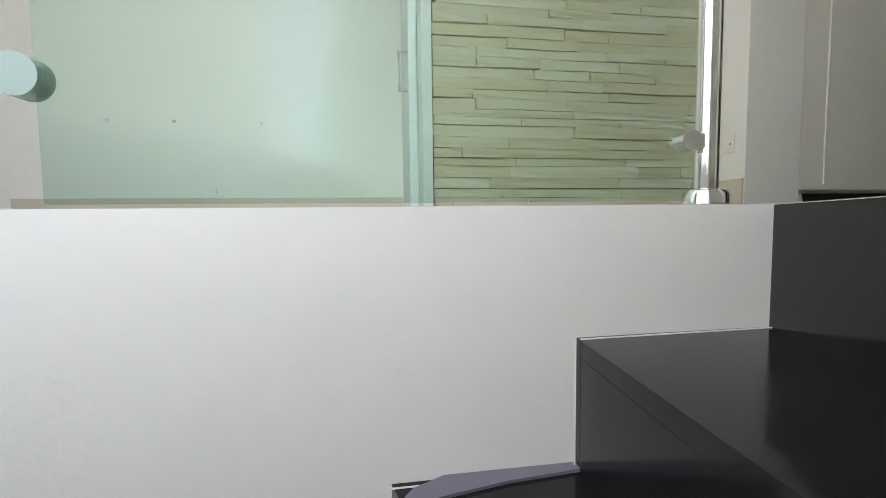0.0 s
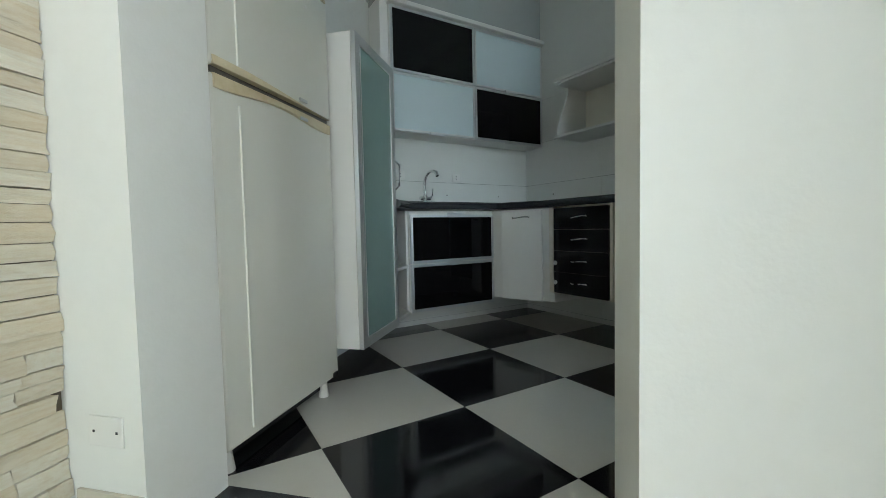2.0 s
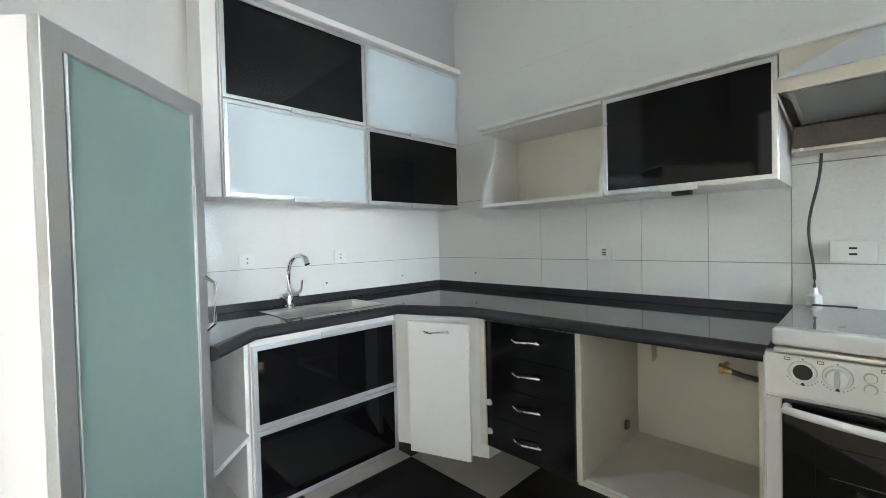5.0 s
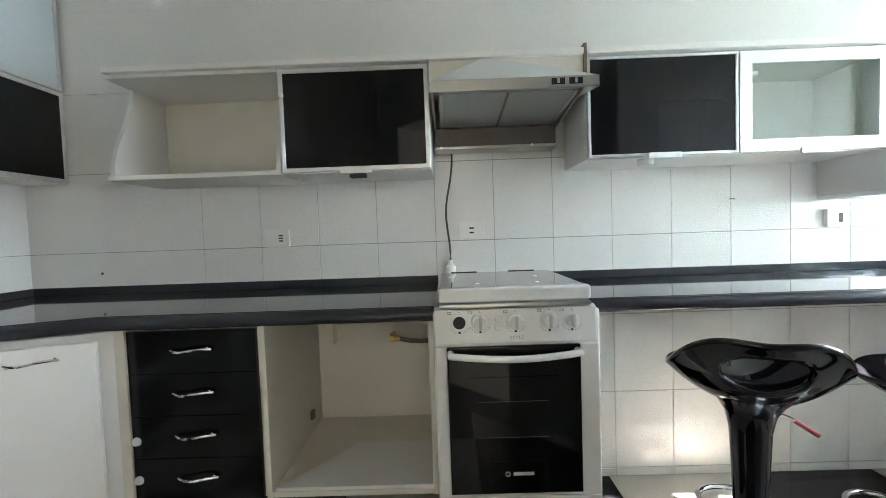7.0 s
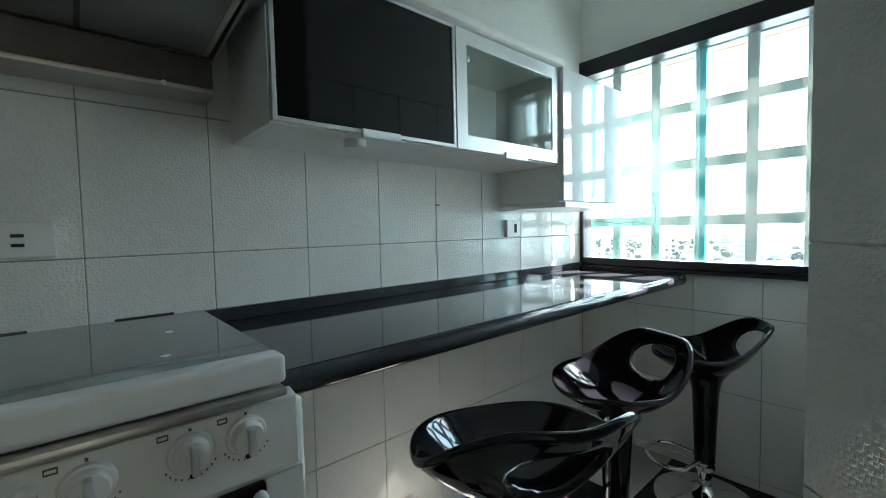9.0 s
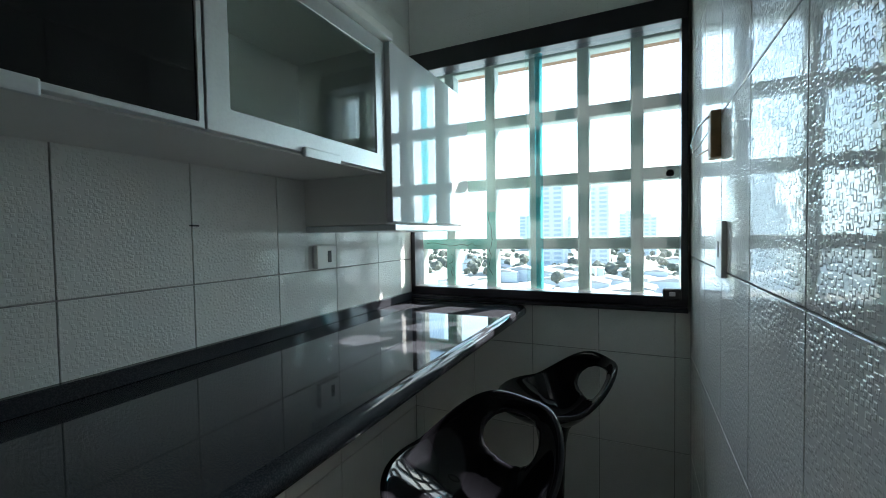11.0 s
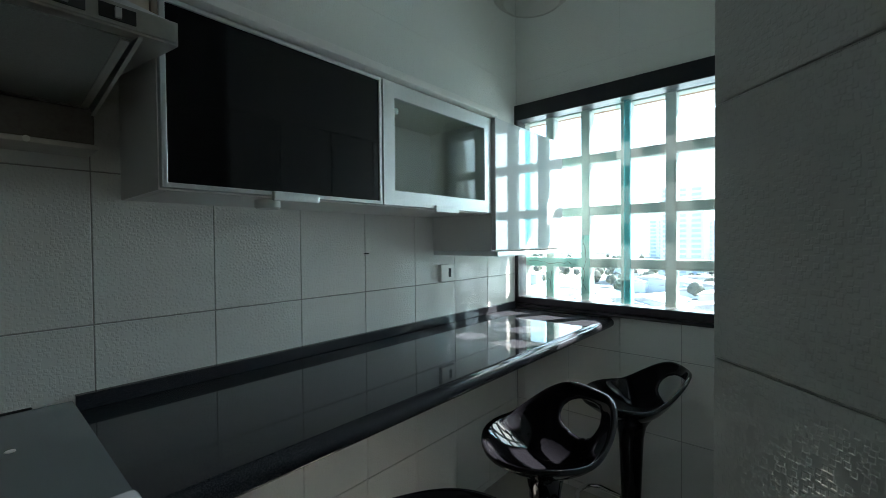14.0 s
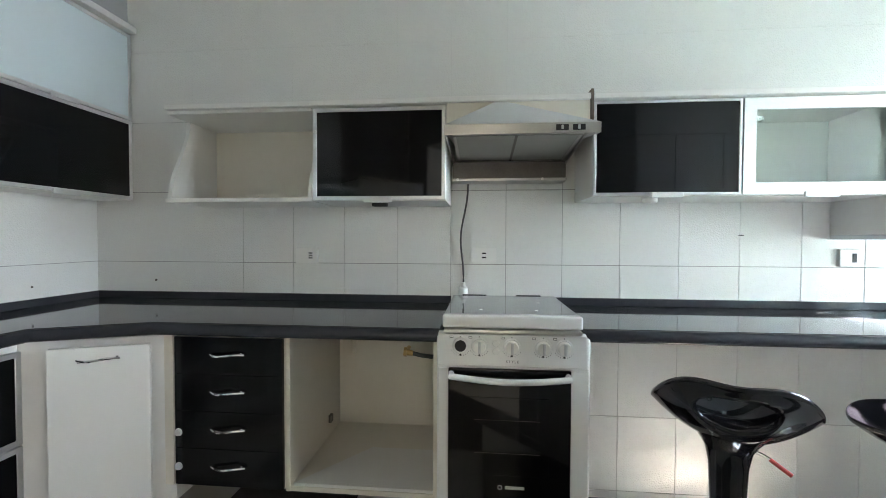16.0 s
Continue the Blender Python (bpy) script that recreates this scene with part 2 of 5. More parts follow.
# ---------- builders ----------


def bm_box(x0, x1, y0, y1, z0, z1, bevel=0.0, seg=2, bm=None):
    b = bmesh.new()
    bmesh.ops.create_cube(b, size=1.0)
    for v in b.verts:
        v.co = Vector((x0 + (v.co.x + 0.5) * (x1 - x0), y0 + (v.co.y + 0.5) * (y1 - y0), z0 + (v.co.z + 0.5) * (z1 - z0)))
    if bevel:
        bmesh.ops.bevel(b, geom=b.edges[:], offset=bevel, segments=seg, profile=0.6, affect="EDGES")
    return join(bm, b)


def join(bm, b):
    if bm is None:
        return b
    me = bpy.data.meshes.new("tmp")
    b.to_mesh(me)
    bm.from_mesh(me)
    b.free()
    bpy.data.meshes.remove(me)
    return bm


def bm_cyl(p0, p1, r0, r1=None, seg=20, bm=None, caps=True):
    r1 = r0 if r1 is None else r1
    b = bmesh.new()
    p0, p1 = Vector(p0), Vector(p1)
    d = p1 - p0
    bmesh.ops.create_cone(b, cap_ends=caps, segments=seg, radius1=r0, radius2=r1, depth=d.length)
    q = d.to_track_quat("Z", "Y").to_matrix().to_4x4()
    bmesh.ops.transform(b, matrix=Matrix.Translation((p0 + p1) / 2) @ q, verts=b.verts)
    return join(bm, b)


def bm_lathe(profile, seg=32, bm=None, close=False):
    """Turned shape about z from (radius, height) pairs."""
    b = bmesh.new()
    rings = []
    for r, z in profile:
        rings.append([b.verts.new((r * math.cos(2 * math.pi * i / seg), r * math.sin(2 * math.pi * i / seg), z)) for i in range(seg)])
    for a, c in zip(rings, rings[1:]):
        for i in range(seg):
            b.faces.new((a[i], a[(i + 1) % seg], c[(i + 1) % seg], c[i]))
    if close:
        b.faces.new(rings[0][::-1])
        b.faces.new(rings[-1])
    return join(bm, b)


def bm_tube(points, r, seg=10, bm=None, closed=False):
    b = bmesh.new()
    pts = [Vector(p) for p in points]
    n = len(pts)
    rings = []
    for i, p in enumerate(pts):
        a = pts[(i - 1) % n] if closed or i else pts[0]
        c = pts[(i + 1) % n] if closed or i < n - 1 else pts[-1]
        t = (c - a).normalized()
        q = t.to_track_quat("Z", "Y")
        rings.append([b.verts.new(p + q @ Vector((r * math.cos(2 * math.pi * k / seg), r * math.sin(2 * math.pi * k / seg), 0))) for k in range(seg)])
    pairs = list(zip(rings, rings[1:])) + ([(rings[-1], rings[0])] if closed else [])
    for a, c in pairs:
        for k in range(seg):
            b.faces.new((a[k], a[(k + 1) % seg], c[(k + 1) % seg], c[k]))
    if not closed:
        b.faces.new(rings[0][::-1])
        b.faces.new(rings[-1])
    return join(bm, b)


def bm_prism(poly, z0, z1, bm=None, bevel=0.0):
    """Upright prism on a plan polygon (anticlockwise)."""
    b = bmesh.new()
    lo = [b.verts.new((x, y, z0)) for x, y in poly]
    hi = [b.verts.new((x, y, z1)) for x, y in poly]
    b.faces.new(lo[::-1])
    b.faces.new(hi)
    for i in range(len(poly)):
        j = (i + 1) % len(poly)
        b.faces.new((lo[i], lo[j], hi[j], hi[i]))
    bmesh.ops.recalc_face_normals(b, faces=b.faces)
    if bevel:
        bmesh.ops.bevel(b, geom=b.edges[:], offset=bevel, segments=2, profile=0.6, affect="EDGES")
    return join(bm, b)


def bm_profile(poly, x0, x1, bm=None, bevel=0.0):
    """Prism along x on a (y, z) polygon."""
    b = bmesh.new()
    lo = [b.verts.new((x0, y, z)) for y, z in poly]
    hi = [b.verts.new((x1, y, z)) for y, z in poly]
    b.faces.new(lo[::-1])
    b.faces.new(hi)
    for i in range(len(poly)):
        j = (i + 1) % len(poly)
        b.faces.new((lo[i], lo[j], hi[j], hi[i]))
    bmesh.ops.recalc_face_normals(b, faces=b.faces)
    if bevel:
        bmesh.ops.bevel(b, geom=b.edges[:], offset=bevel, segments=2, profile=0.6, affect="EDGES")
    return join(bm, b)


def mesh_of(name, bm, material, smooth=False):
    me = bpy.data.meshes.new(name)
    bmesh.ops.recalc_face_normals(bm, faces=bm.faces)
    bm.to_mesh(me)
    bm.free()
    me.materials.append(M[material])
    if smooth:
        me.polygons.foreach_set("use_smooth", [True] * len(me.polygons))
        me.set_sharp_from_angle(angle=radians(38))
    return me


def part(name, bm, material, parent, label="", smooth=False):
    ob = new(name, mesh_of(name, bm, material, smooth))
    ob.parent = parent
    if label:
        tagged(ob, label)
    return ob


def thing(name, label, category, at=None, group="", kind=""):
    ob = new(name)
    ob.empty_display_size = 0.1
    if at is not None:
        ob.matrix_world = at
    return tagged(ob, label, category, group, kind)


def solid(name, bm, material, label, category, kind="", group="", smooth=False):
    return tagged(new(name, mesh_of(name, bm, material, smooth)), label, category, group, kind)


# diagonal frame of the hall: u runs along the door wall (towards +x +y), v runs from the hall into the kitchen (-x +y)
S2 = math.sqrt(0.5)
DIAG = Matrix(((S2, -S2, 0, 0), (S2, S2, 0, 0), (0, 0, 1, 0), (0, 0, 0, 1)))


def uv(u, v):
    """Plan point from the diagonal frame."""
    return (S2 * (u - v), S2 * (u + v))


def diag(bm):
    bmesh.ops.transform(bm, matrix=DIAG, verts=bm.verts)
    return bm


# fitted plan
CEIL = 2.80
XW = 4.29                    # window wall
YR = -1.158                  # narrow side wall by the window
XE = 2.92                    # its end, where the diagonal door wall begins
VH, VK = -4.435 * S2, -4.072 * S2     # hall and kitchen faces of the door wall
UJ = 0.430 * S2              # door jamb, stair side
UL = -1.085 * S2             # door jamb, fridge side
UD = -1.49 * S2              # diagonal wall behind the pantry
UN = -1.96 * S2              # back of the fridge niche


def bm_hull(points):
    """Convex solid over a few corners."""
    b = bmesh.new()
    for p in points:
        b.verts.new(p)
    bmesh.ops.convex_hull(b, input=list(b.verts))
    bmesh.ops.recalc_face_normals(b, faces=list(b.faces))
    return b

# ---------- structure ----------


def wall(name, bm, material, label):
    return solid(name, bm, material, label, "wall", "structure")


T = 0.15
H0, H1 = -0.02, CEIL
wall_stove = wall("wall_stove", bm_box(-T, XW + T, 0.004, 0.004 + T, H0, H1), "grout", "kitchen wall faced with glossy white embossed tiles behind the stove")
wall_sink = wall("wall_sink", bm_box(-T, -0.004, -1.75, 0.0, H0, H1), "grout", "kitchen wall faced with white tiles behind the sink")
# window wall, built round the opening
WY0, WY1, WZ0, WZ1 = -1.146, -0.006, 0.962, 2.066
bm = bm_box(XW + 0.004, XW + T, YR - 0.1, 0.0, H0, WZ0)
bm_box(XW + 0.004, XW + T, YR - 0.1, 0.0, WZ1, H1, bm=bm)
bm_box(XW + 0.004, XW + T, YR - 0.1, WY0, WZ0, WZ1, bm=bm)
bm_box(XW + 0.004, XW + T, WY1, 0.004, WZ0, WZ1, bm=bm)
wall_window = wall("wall_window", bm, "grout", "white tiled end wall with a wide window opening")
wall_side = wall("wall_side", bm_prism([(XE + 0.1, YR - 0.004), (XE, YR - 0.004), (XE + 0.2, YR - 0.24), (XW + T, YR - 0.24), (XW + T, YR - 0.004)], H0, H1), "grout", "narrow wall faced with embossed white tiles beside the window")
# door wall, seen from the hall as white paint
bm = bm_box(UJ, 1.245, VH, VK - 0.004, -1.7, H1)
bm_box(UL, UJ, VH, VK - 0.004, 2.12, H1, bm=bm)
bm_box(UL - 0.31, UL, VH, VK - 0.004, -0.02, H1, bm=bm)
# the stretch past the kitchen's corner is cut back to a thin hall skin
wall_door = wall("wall_door", diag(bm), "paint", "white painted wall with an open doorway into the kitchen")
wall_pantry = wall("wall_pantry", diag(bm_box(UD - 0.12, UD, -3.02 * S2, -1.30 * S2, H0, H1)), "paint", "white diagonal wall behind the pantry cabinet")
bm = bm_box(UN - 0.12, UN, VH, -3.02 * S2, H0, H1)
bm_box(UN, UD - 0.12, -3.02 * S2, -2.85 * S2, H0, H1, bm=bm)
wall_niche = wall("wall_niche", diag(bm), "paint", "white niche wall behind the refrigerator")

# kitchen ceiling and hall ceiling
ceiling = solid("ceiling", bm_prism([(-T, -3.2), (2.4, -3.2), (3.55, -1.54), (XW + T, -1.20), (XW + T, 0.15), (-T, 0.15)], CEIL, CEIL + 0.1), "ceil", "plain white plaster ceiling of the kitchen", "ceiling", "structure")
ceiling_hall = solid("ceiling_hall", bm_box(-2.5, 4.75, -8.6, -1.0, CEIL + 0.11, CEIL + 0.2), "ceil", "plain white plaster ceiling of the stair hall", "ceiling", "structure")


# bulkhead over the sink wall's cabinets; its grey colour stands in for weak light
wall_bulkhead = wall("wall_bulkhead", bm_box(0.003, 0.19, -1.489, -0.003, 2.325, CEIL - 0.001), "bulkhead", "bulkhead above the sink wall cabinets, greyed for shade")


def crown(name, length, m):
    prof = [(0, 0), (0.020, 0), (0.020, 0.018), (0.034, 0.018), (0.034, 0.040), (0.050, 0.040), (0.050, 0.062), (0.062, 0.062), (0.062, 0.078), (0, 0.078)]
    ob = solid(name, bm_profile([(-a, b) for a, b in prof], 0, length), "ceil", "white stepped plaster moulding along the wall", "moulding", "structure")
    ob.matrix_world = m
    return ob


crown("trim", 1.05, Matrix.Translation((*uv(UD, -2.95 * S2), 2.36)) @ pose(0, 0, 0, 0, 0, 135))

# floors
floor = solid("floor", bm_prism([(-0.1, -2.6), uv(UN, VK), (XE, YR - 0.003), (XW + 0.05, YR - 0.003), (XW + 0.05, 0.05), (-0.1, 0.05)], -0.12, -0.004), "grout", "kitchen floor of large black and cream polished tiles", "floor", "structure")
threshold = solid("threshold", diag(bm_box(UL, (UL + UJ) / 2 - 0.0008, VH, VK, -0.05, 0.003, 0.001)), "granite", "black granite threshold slab in the doorway", "threshold", "structure")
solid("threshold", diag(bm_box((UL + UJ) / 2 + 0.0008, UJ, VH, VK, -0.05, 0.003, 0.001)), "granite", "black granite threshold slab in the doorway", "threshold", "structure")

# hall landing with the stairwell cut out: edge along the glass rail and along the top step
STC = (2.787, -2.692)
STE = (3.51, -2.395)                       # far end of the top nosing
UG = 0.085 * S2                            # stair side face of the well wall
landing = solid("floor_landing", bm_prism([uv(UL - 0.35, -7.2), uv(UG, -7.2), uv(UG, S2 * (STC[1] - STC[0])), STC, STE, uv(0.95, VH + 0.02), uv(UL - 0.35, VH + 0.02)], -0.30, -0.004), "hall_grout", "landing floor of large cream tiles at the stair head", "floor", "structure")
well_wall = wall("wall_stairwell", diag(bm_box(UG + 0.001, UG + 0.012, -7.2, S2 * (STC[1] - STC[0]) - 0.001, -2.4, -0.001)), "paint", "smooth white plaster side wall of the stairwell")

# hall walls
US = -1.415 * S2
wall_stone = wall("wall_stone", diag(bm_box(US - 0.22, US - 0.012, -6.195 * S2, VH - 0.001, -0.3, CEIL + 0.1)), "mortar", "feature wall clad with split beige stone strips")
wall_back = wall("wall_hall_back", diag(bm_box(-2.86 * S2 - T, -2.86 * S2, -11.5 * S2, -4.4 * S2, -0.3, CEIL + 0.1)), "paint", "plain white hall wall with screw hooks and a low outlet")
wall_hall_end = wall("wall_hall_end", diag(bm_box(-2.2, 0.6, -10.6 * S2, -10.4 * S2, -2.6, CEIL + 0.1)), "paint", "plain white wall closing the hall")
wall_hall_side = wall("wall_hall_side", diag(bm_box(1.12 * S2, 1.12 * S2 + 0.14, -4.15, VH, -1.8, CEIL + 0.1)), "paint", "white painted hall wall turning beside the stairs")
wall_hall_north = wall("wall_hall_north", bm_box(3.0, 4.75, -1.46, -1.41, -2.5, CEIL + 0.1), "paint", "plain white wall closing the stairwell")
# unseen wall, its opening added to go with the hall's fill lamp
bm = bm_box(4.6, 4.75, -7.6, -1.46, -2.6, 0.3)
bm_box(4.6, 4.75, -7.6, -1.46, 2.3, CEIL + 0.1, bm=bm)
bm_box(4.6, 4.75, -7.6, -4.35, 0.3, 2.3, bm=bm)
bm_box(4.6, 4.75, -2.15, -1.46, 0.3, 2.3, bm=bm)
wall_hall_window = wall("wall_hall_window", bm, "paint", "unseen white hall wall with an opening added for the fill lamp")
wall_hall_west = wall("wall_hall_west", diag(bm_box(-2.25, -2.1, -7.4, -3.0, -0.3, CEIL + 0.1)), "paint", "plain white wall closing the hall")
solid("floor_below", bm_box(-1.0, 4.6, -8.6, -1.46, -2.6, -2.45), "hall", "lower floor at the foot of the stairs", "floor", "structure")

# out of view, added only to block the sun at the hall opening
solid("neighbour_wall", bm_box(5.7, 5.9, -8.5, -2.0, -26, 5.0), "paint", "unseen slab added to keep direct sun out of the hall", "wall", "structure")

# baseboards in the hall
def baseboard(u0, u1, v0, v1):
    return solid("baseboard", diag(bm_box(u0, u1, v0, v1, 0.0, 0.135, 0.002)), "hall", "cream tile baseboard along the hall wall", "baseboard", "structure")


baseboard(UJ + 0.004, 0.895 * S2 - 0.001, VH - 0.010, VH - 0.0005)
baseboard(0.895 * S2 + 0.001, 1.11 * S2, VH - 0.010, VH - 0.0005)
baseboard(1.12 * S2 - 0.010, 1.12 * S2 - 0.0005, -4.14, VH - 0.012)
baseboard(US + 0.03, UL - 0.004, VH - 0.010, VH - 0.0005)
baseboard(-2.86 * S2 + 0.0005, -2.86 * S2 + 0.010, -9.5 * S2, -4.6 * S2)

# channel with green glass along the foot of the stone wall
channel = thing("floor_channel", "narrow floor channel with grey frame and green glass cover", "floor channel", kind="structure")
part("frame", diag(bm_box(US + 0.075, US + 0.105, -6.1 * S2, VH - 0.012, -0.003, 0.006, 0.001)), "alu", channel)
part("frame", diag(bm_box(US - 0.005, US + 0.078, VH - 0.035, VH - 0.012, -0.003, 0.006, 0.001)), "alu", channel)
part("glass_cover", diag(bm_box(US - 0.010, US + 0.073, -6.1 * S2, VH - 0.037, -0.003, 0.002)), "channel", channel, "dark green glass strip")

# chipped tile edge over the top riser and along the well wall
re_ = random.Random(11)


def chipped_edge(a, b, out, n):
    """Thin strip with an uneven outer rim from a to b; out is the plan direction over the drop."""
    a, b, out = Vector((*a, 0)), Vector((*b, 0)), Vector((*out, 0)).normalized()
    bm = bmesh.new()
    rows = []
    for i in range(n + 1):
        p = a + (b - a) * i / n
        w = 0.004 + 0.004 * re_.random()
        d = -0.011 - 0.003 * re_.random()
        rows.append([bm.verts.new((*(p + out * o).xy, z)) for o, z in ((-0.004, -0.0006), (w * 0.7, -0.0006 - 0.002 * re_.random()), (w, -0.006), (0.0005, d), (-0.004, d))])
    for r, q in zip(rows, rows[1:]):
        for k in range(5):
            bm.faces.new((r[k], r[(k + 1) % 5], q[(k + 1) % 5], q[k]))
    bm.faces.new(rows[0][::-1])
    bm.faces.new(rows[-1])
    return part("tile_edge", bm, "rough_edge", landing, "rough chipped edge of the cream tiles")


chipped_edge(STC, STE, (STE[1] - STC[1], STC[0] - STE[0]), 90)

# ---------- staircase ----------
stairs = thing("staircase", "black granite winder stairs rising to the landing", "staircase", kind="structure")
RISE = 0.228
w_v = S2 * (STC[1] - STC[0])
wall_ends = [STC, (3.073, -2.968), (3.300, -3.195), (3.420, -3.315), (3.560, -3.455), (3.78, -3.675)]
newel_ends = [STE, (3.600, -2.511), (3.640, -2.600), (3.690, -2.660), (3.80, -2.66), (4.59, -2.66)]
for i in range(1, 6):
    a, b, c, d = wall_ends[i - 1], wall_ends[i], newel_ends[i], newel_ends[i - 1]
    z = -RISE * i
    part("tread", bm_prism([a, b, c, d], z - 0.03, z), "stair", stairs)
    if i < 5:
        part("riser", bm_prism([b, (b[0] - 0.004, b[1] + 0.012), (c[0] - 0.004, c[1] + 0.012), c], z - RISE, z - 0.0305), "stair", stairs)
part("riser", bm_prism([STC, (STC[0] + 0.004, STC[1] - 0.012), (STE[0] + 0.004, STE[1] - 0.012), STE], -RISE, -0.002), "stair", stairs, "tall black top riser")
part("tread", bm_prism([(3.78, -3.675), (4.59, -4.40), (4.59, -2.66)], -RISE * 5 - 0.03, -RISE * 5 - 0.0005), "stair", stairs, "lower landing slab")
# pale sealant line where wall and steps meet
for z0, z1, p in ((-RISE, 0.0, STC), (-RISE * 2, -RISE, wall_ends[1])):
    part("sealant", bm_tube([(p[0] + 0.010, p[1] + 0.002, z0), (p[0] + 0.010, p[1] + 0.002, z1)], 0.0016, 6), "paint", stairs)
for k in (1, 2):
    a, b = wall_ends[k - 1], wall_ends[k]
    part("sealant", bm_tube([(a[0] + 0.010, a[1] + 0.010, -RISE * k + 0.001), (b[0] + 0.010, b[1] + 0.010, -RISE * k + 0.001)], 0.0016, 6), "paint", stairs)

# coloured strip laid on the tread for the sheen along its polished edge
part("edge_strip", bm_prism([uv(0.0735, -4.262), uv(0.0735, -4.505), uv(0.100, -4.560), uv(0.142, -4.590), uv(0.122, -4.490), uv(0.106, -4.404), uv(0.094, -4.262)], -RISE * 2 + 0.0005, -RISE * 2 + 0.006), "lilac", stairs, "lilac grey strip laid on as sheen of the tread edge")

# ---------- window ----------
window = thing("window_1", "black framed sliding window with green panes behind a painted concrete grille", "window", kind="structure")
FX0, FX1 = XW - 0.03, XW + 0.06
part("window_frame", bm_box(FX0, FX1, WY0, WY1, WZ1 - 0.085, WZ1, 0.004), "frame_black", window, "black top rail")
part("window_frame", bm_box(FX0, FX1, WY0, WY1, WZ0 - 0.012, WZ0 + 0.026, 0.004), "frame_black", window, "black bottom rail with tracks")
part("window_frame", bm_box(FX0, FX1, WY0, WY0 + 0.022, WZ0, WZ1 - 0.085, 0.003), "frame_black", window)
part("window_frame", bm_box(FX0, FX1, WY1 - 0.022, WY1, WZ0, WZ1 - 0.085, 0.003), "frame_black", window)
part("window_sill", bm_box(XW - 0.05, XW - 0.002, WY0, WY1, WZ0 - 0.03, WZ0 - 0.014, 0.003), "frame_black", window)
for k, (a, b) in enumerate(((WY0 + 0.02, -0.555), (-0.615, WY1 - 0.02))):
    p = part("pane", bm_box(XW + 0.006 + 0.014 * k, XW + 0.012 + 0.014 * k, a, b, WZ0 + 0.02, WZ1 - 0.08), "pane", window, "green tinted glass pane")
    p.visible_shadow = False
part("glass_edge", bm_box(XW + 0.0125, XW + 0.0195, -0.622, -0.592, WZ0 + 0.03, WZ1 - 0.09), "edge", window, "teal overlapping glass edges").visible_shadow = False
knob = part("knob", bm_cyl((XW - 0.012, -1.09, 1.44), (XW + 0.006, -1.09, 1.44), 0.013), "rubber", window, "black round pull", True)
latch = part("latch", bm_box(XW - 0.045, XW - 0.012, -1.125, -1.065, WZ0 + 0.012, WZ0 + 0.055, 0.008), "rubber", window, "black latch")
part("catch", bm_box(XW - 0.052, XW - 0.044, -1.105, -1.085, WZ0 + 0.03, WZ0 + 0.045, 0.002), "silver", latch)

# concrete grille outside the glass: rounded openings
grille = thing("grille", "weathered pale concrete grille of rounded openings outside the window", "grille", kind="structure")
GX0, GX1 = XW + 0.10, XW + 0.17
for k in range(8):
    yc = 0.253 - 0.2055 * k
    part("upright", bm_box(GX0, GX1, yc - 0.025, yc + 0.025, 0.80, 2.32, 0.012), "concrete", grille)
for k in range(6):
    zc = 0.905 + 0.277 * k
    part("crossbar", bm_box(GX0 + 0.004, GX1 - 0.004, -1.45, 0.29, zc - 0.026, zc + 0.026, 0.012), "concrete", grille)
eave = solid("eave", bm_box(XW + 0.175, XW + 0.235, -1.6, 0.5, 2.0, 2.30, 0.006), "rust", "weathered brown plaster eave above the window", "eave", "structure")
# peeling green film along the lower bars by the counter
film = thing("window_film", "peeling cracked teal film strips on the concrete grille", "window film")
for a, b, c, d in ((-0.39, 0.03, 1.158, 1.206), (-0.180, -0.136, 0.90, 1.157), (-0.386, -0.342, 0.90, 1.157), (-0.386, -0.342, 1.207, 1.33)):
    part("strip", bm_box(GX0 - 0.0025, GX0 - 0.0005, a, b, c, d), "film", film).visible_shadow = False
rf = random.Random(5)
for y0, z0, dy, dz, n in ((-0.03, 1.18, -0.026, 0.0, 12), (-0.16, 1.14, 0.0, -0.020, 7), (-0.36, 1.32, 0.0, -0.024, 13)):
    pts = [(GX0 - 0.003, y0 + dy * k + rf.uniform(-0.010, 0.010), z0 + dz * k + rf.uniform(-0.010, 0.010)) for k in range(n)]
    part("crack", bm_tube(pts, 0.0014, 5), "dark", film, "dark crack line")

